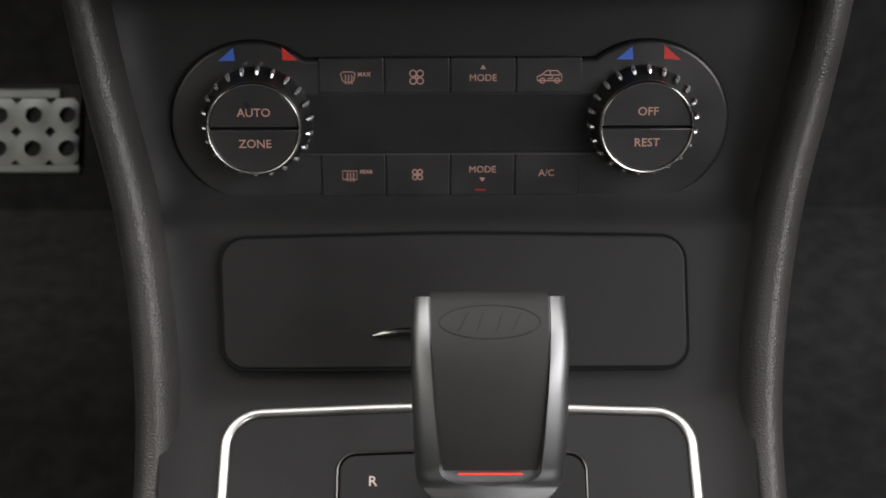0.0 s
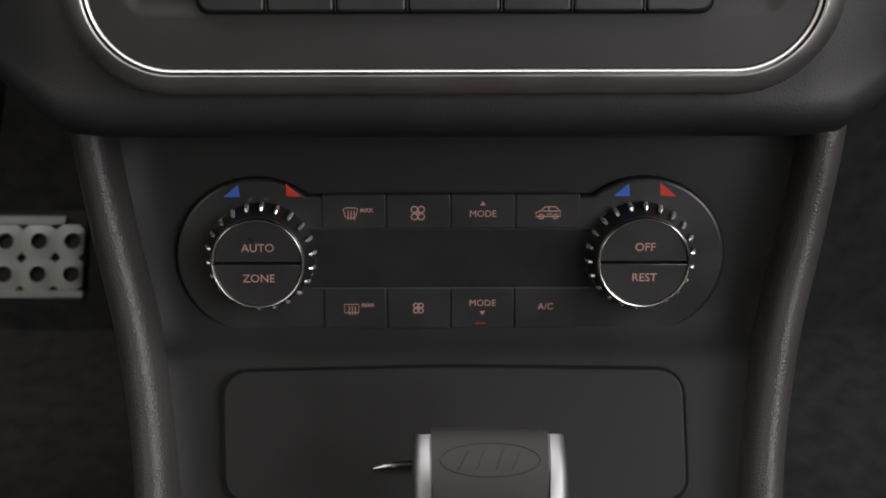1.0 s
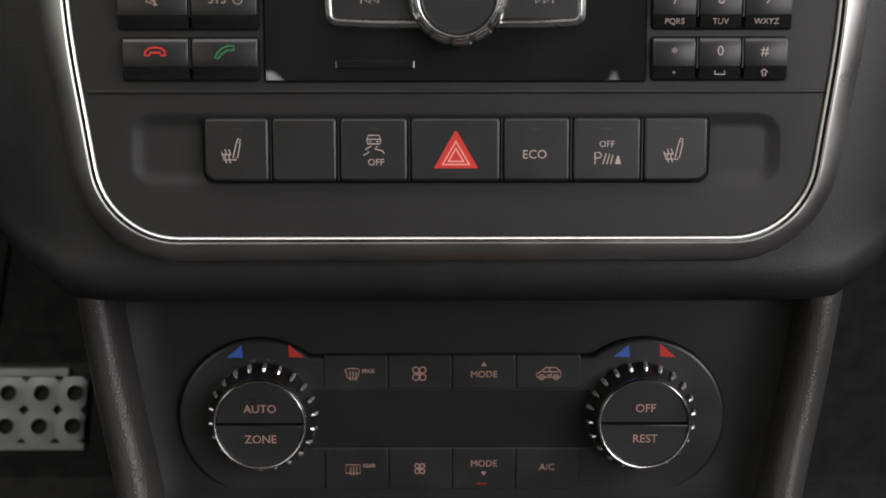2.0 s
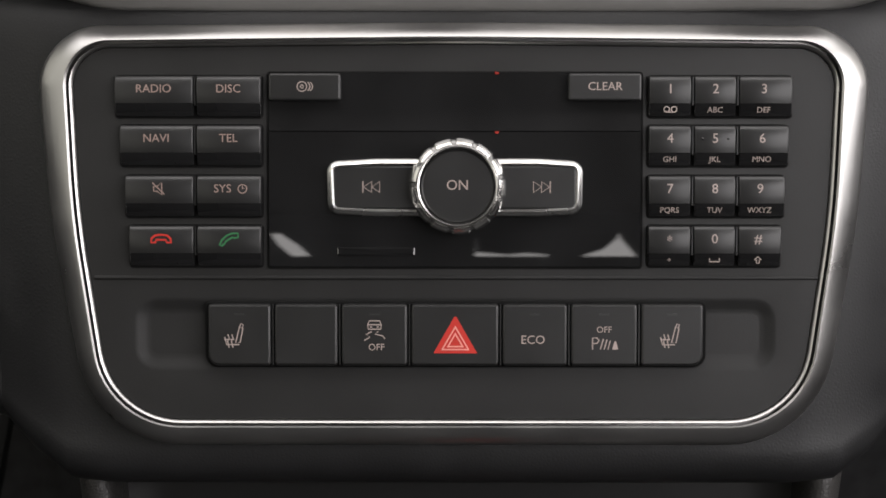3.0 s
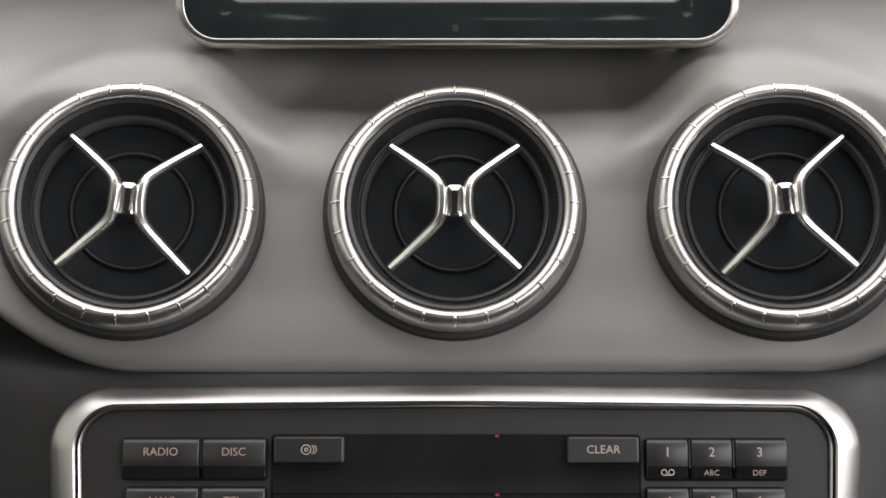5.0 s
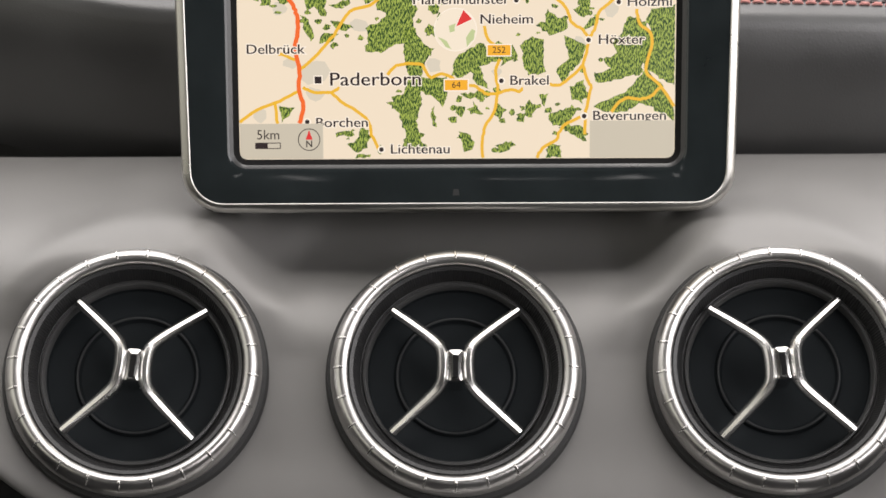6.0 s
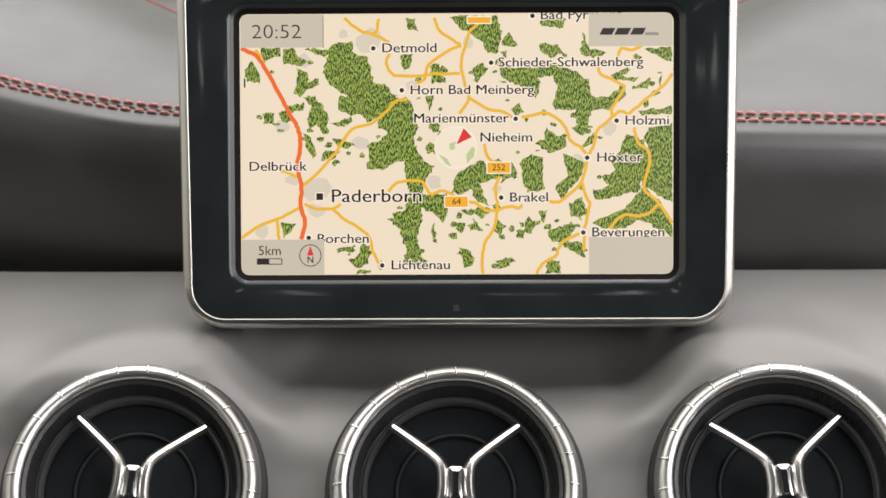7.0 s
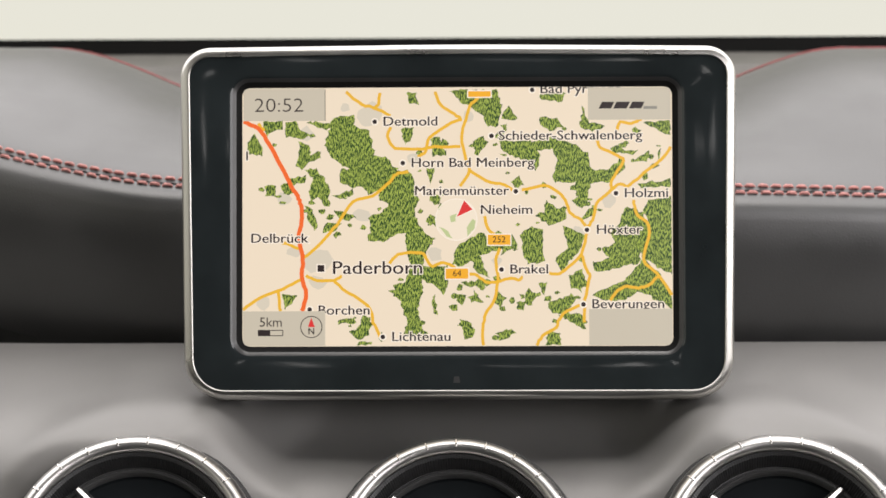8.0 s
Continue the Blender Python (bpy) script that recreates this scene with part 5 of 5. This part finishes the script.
ROADS += [[(1030, 530), (1005, 540), (990, 555), (985, 570), (960, 585), (950, 602)], [(1123, 345), (1130, 370), (1148, 385), (1150, 410), (1140, 450), (1165, 475), (1190, 512)], [(1165, 480), (1150, 495), (1130, 500), (1110, 497), (1095, 505), (1080, 522)], [(498, 418), (527, 428)]]
for line in ROADS:
    road(line, 1.1, LCD_YELLOW, MAPW + 0.12)
road([(428, 202), (455, 215), (470, 235), (490, 270), (510, 310), (525, 335), (531, 352), (533, 380), (527, 410), (535, 450), (533, 480), (541, 510), (533, 540)], 1.5, LCD_ORANGE, MAPW + 0.16)


def ring_patch(x, y, r, mat, w, n=20):
    u, v = mp(x, y)
    bm = bmesh.new()
    bm.faces.new([bm.verts.new(((u + r * math.cos(i / n * 6.2832)) * MM, (v + r * math.sin(i / n * 6.2832)) * MM, w * MM)) for i in range(n)])
    return part("town_dot", bm, mat, lcd)


def town(text, x, y, dot=None, cap=3.3, align="LEFT", square=False):
    u, v = mp(x, y)
    lettering(text, cap, u, v, MAPW + 0.20, LCD_HALO, lcd, 0.34, 1.15, align=align, name="label_halo", depth=0.01)
    for du in (-0.07, 0.07):
        lettering(text, cap, u + du, v, MAPW + 0.26, LCD_INK, lcd, 0.0, 1.15, align=align, name="town_name", depth=0.01)
    if dot and square:
        x, y = dot
        patch("town_square", [(x - 8, y - 8), (x + 8, y - 8), (x + 8, y + 8), (x - 8, y + 8)], LCD_HALO, MAPW + 0.22)
        patch("town_square", [(x - 6, y - 6), (x + 6, y - 6), (x + 6, y + 6), (x - 6, y + 6)], LCD_INK, MAPW + 0.26)
    elif dot:
        ring_patch(*dot, 1.35, LCD_HALO, MAPW + 0.22)
        ring_patch(*dot, 0.82, LCD_INK, MAPW + 0.26)


town("Detmold", 677, 203, (663, 203))
town("Schieder-Schwalenberg", 883, 229, (871, 229))
town("Horn Bad Meinberg", 727, 277, (713, 277))
town("Marienm\u00fcnster", 902, 327, (914, 328), align="RIGHT")
town("Nieheim", 850, 361)
town("Holzmi", 1106, 332, (1092, 332))
town("H\u00f6xter", 1056, 397, (1040, 397))
town("Brakel", 902, 467, (888, 467))
town("Beverungen", 1047, 529, (1033, 529))
town("Lichtenau", 692, 586, (677, 586))
town("Borchen", 561, 539, (547, 537))
town("Paderborn", 586, 464, (567, 464), cap=4.6, square=True)
town("Delbr\u00fcck", 441, 411)
town("Bad Pyrmont", 957, 146, (944, 147))
town("l", 432, 264)
for x, y, n in ((884, 414, "252"), (809, 474, "64"), (850, 154, "1")):
    h = 9 if y > 160 else 5
    patch("road_sign", [(x - 22, y - h - 2), (x + 22, y - h - 2), (x + 22, y + h + 2), (x - 22, y + h + 2)], LCD_HALO, MAPW + 0.18)
    patch("road_sign", [(x - 20, y - h), (x + 20, y - h), (x + 20, y + h), (x - 20, y + h)], LCD_SIGN, MAPW + 0.22)
    if y > 160:
        lettering(n, 2.2, *mp(x, y), MAPW + 0.26, LCD_INK, lcd, 0.0, name="road_number", depth=0.01)
# own position
bm = ribbons([[mp(808 + 37 * math.cos(a / 24 * 6.2832), 378 + 37 * math.sin(a / 24 * 6.2832)) for a in range(25)]], 0.35, MAPW + 0.1)
part("position_ring", bm, LCD_HALO, lcd)
ring_patch(808, 378, 7.2, LCD_VEIL, MAPW + 0.08, 28)
for leaf in ([(826, 392), (836, 378), (842, 380), (840, 395), (828, 408)], [(778, 390), (792, 398), (802, 412), (790, 408)], [(796, 372), (808, 368), (806, 380), (798, 382)]):
    patch("veiled_wood", leaf, LCD_VEILWOOD, MAPW + 0.10, 0.2)
patch("position_arrow", [(822, 341), (840, 360), (806, 376)], LCD_HALO, MAPW + 0.28)
patch("position_arrow", [(822, 344), (837, 360), (809, 373)], LCD_RED, MAPW + 0.32)
# status boxes
for x0, x1, y0, y1 in ((425, 575, 140, 201), (1043, 1195, 140, 201), (425, 575, 540, 606), (1043, 1195, 537, 606)):
    patch("status_box", [(x0, y0), (x1, y0), (x1, y1), (x0, y1)], LCD_BOX, MAPW + 0.34)
patch("box_edge", [(574, 146), (575, 146), (575, 201), (574, 201)], LCD_INK, MAPW + 0.38)
patch("box_edge", [(574, 540), (575, 540), (575, 600), (574, 600)], LCD_TOWN, MAPW + 0.38)
lettering("20:52", 4.9, *mp(492, 174), MAPW + 0.40, LCD_INK, lcd, -0.09, 1.15, name="lettering", depth=0.01)
lettering("5km", 3.3, *mp(478, 560), MAPW + 0.40, LCD_INK, lcd, 0.0, name="scale_text", depth=0.01)
patch("scale_bar", [(455, 573), (500, 573), (500, 584), (455, 584)], LCD_INK, MAPW + 0.38)
patch("scale_bar", [(477, 574.5), (498.5, 574.5), (498.5, 582.5), (477, 582.5)], LCD_BOX, MAPW + 0.42)
cx, cy = mp(550, 568)
part("compass_ring", ribbons([arc(3.8, 0, 360, (cx, cy), 28)], 0.3, MAPW + 0.36), LCD_INK, lcd)
patch("compass_needle", [(550, 551), (556, 568), (544, 568)], LCD_RED, MAPW + 0.40)
lettering("N", 2.2, *mp(550, 576), MAPW + 0.40, LCD_INK, lcd, 0.05, name="compass_letter", depth=0.01)
# traffic service mark: plain slanted bars
for x0, x1 in ((1062, 1084), (1088, 1112), (1116, 1138)):
    patch("service_mark", [(x0 + 6, 169), (x1 + 6, 169), (x1, 181), (x0, 181)], LCD_INK, MAPW + 0.38)
patch("service_mark", [(1142, 177), (1166, 177), (1166, 182), (1142, 182)], LCD_GREYINK, MAPW + 0.38)


# ---- red stitching along the hoods' seam ----
dash_top = bpy.data.objects["upper_dashboard"]
lengths = [0.0]
for a, b in zip(seam, seam[1:]):
    lengths.append(lengths[-1] + (b - a).length)


def seam_at(s):
    for i in range(len(seam) - 1):
        if lengths[i + 1] >= s:
            t = (s - lengths[i]) / max(1e-9, lengths[i + 1] - lengths[i])
            return seam[i].lerp(seam[i + 1], t), (seam[i + 1] - seam[i]).normalized()
    return seam[-1], (seam[-1] - seam[-2]).normalized()


bm = bmesh.new()
tube(bm, [(-0.0021, 0, -0.0004), (-0.0012, 0, 0.0003), (0.0012, 0, 0.0003), (0.0021, 0, -0.0004)], [0.0004, 0.0007, 0.0007, 0.0004], 6)
first = None
s = 0.45
while s < lengths[-1] - 0.45:
    p, d = seam_at(s)
    for dy, dz in ((0.0036, 0.0017), (-0.0013, -0.0013)):
        x = d.normalized()
        z = Vector((0, -0.55, 0.84)) if dz > 0 else Vector((0, -0.5, 0.86))
        y = z.cross(x).normalized()
        z = x.cross(y)
        m = Matrix((x, y, z)).transposed().to_4x4()
        m.translation = p + Vector((rng.uniform(-0.0002, 0.0002), dy, dz))
        if first is None:
            first = part("stitch", bm, STITCH, dash_top, "red thread stitch", m=m)
        else:
            o = first.copy()
            scene.collection.objects.link(o)
            o.matrix_basis = m
    s += 0.0053
bm = bmesh.new()
tube(bm, [p + Vector((0, 0.0011, -0.0004)) for p in seam], 0.00028, 6)
part("seam_bead", bm, GAP, dash_top, "black seam line")
# red piping along the hoods' far edge
bm = bmesh.new()
tube(bm, [(p.x, hood_back(p.x)[0] + 0.001, hood_back(p.x)[1] + 0.0004) for p in seam], 0.0006, 8)
part("piping", bm, PIPING, dash_top, "red piping")


# ---- accelerator pedal in the footwell ----
def pedal():
    m = Matrix.Translation((-0.2255, 0.952, 0.315)) @ frame_at(0, 0, 0, 44)
    ob = thing("foot_pedal", m, "perforated brushed steel foot pedal with rubber studs", "pedal")
    p = 18.6
    bm = bmesh.new()
    for c in range(-5, 2):
        for r in range(-1, 1):
            cu, cv = c * p, r * p
            n = 16
            ring, sq, back = [], [], []
            edge = 0.0 if c < 1 else -3.0
            for i in range(n):
                a = 2 * math.pi * (i + 0.5) / n
                ca, sa = math.cos(a), math.sin(a)
                k = p / 2 / max(abs(ca), abs(sa))
                sq.append(bm.verts.new(((cu + k * ca + (edge if ca > 0 else 0)) * MM, (cv + k * sa) * MM, 0)))
                ring.append(bm.verts.new(((cu + 4.6 * ca) * MM, (cv + 4.6 * sa) * MM, 0.6 * MM)))
                back.append(bm.verts.new(((cu + 4.4 * ca) * MM, (cv + 4.4 * sa) * MM, -3 * MM)))
            for i in range(n):
                j = (i + 1) % n
                bm.faces.new((sq[i], sq[j], ring[j], ring[i]))
                bm.faces.new((ring[i], ring[j], back[j], back[i]))
    bmesh.ops.remove_doubles(bm, verts=bm.verts, dist=1e-5)
    part("steel_plate", bm, STEEL, ob)
    bm = bmesh.new()
    slab(bm, rrect(-103, -30, 26, 18, 4), -9, -2.5, 1.0)
    part("rubber_backing", bm, RUBBER, ob)
    bm = bmesh.new()
    slab(bm, rrect(-103, -32.6, 26.5, -27.6, 2.0), -6, 1.0, 1.2)
    part("lower_edge", bm, STEEL, ob)
    bm = bmesh.new()
    slab(bm, rrect(-103, 8.6, 15.2, 15.0, 2.4), -4, 0.4, 1.4)
    part("upper_edge", bm, STEEL, ob)
    bm = bmesh.new()
    tube(bm, [(-0.04, 0.01, -0.012), (-0.04, 0.12, -0.03), (-0.04, 0.25, -0.04)], 0.008, 10)
    part("pedal_arm", bm, RUBBER, ob)


pedal()
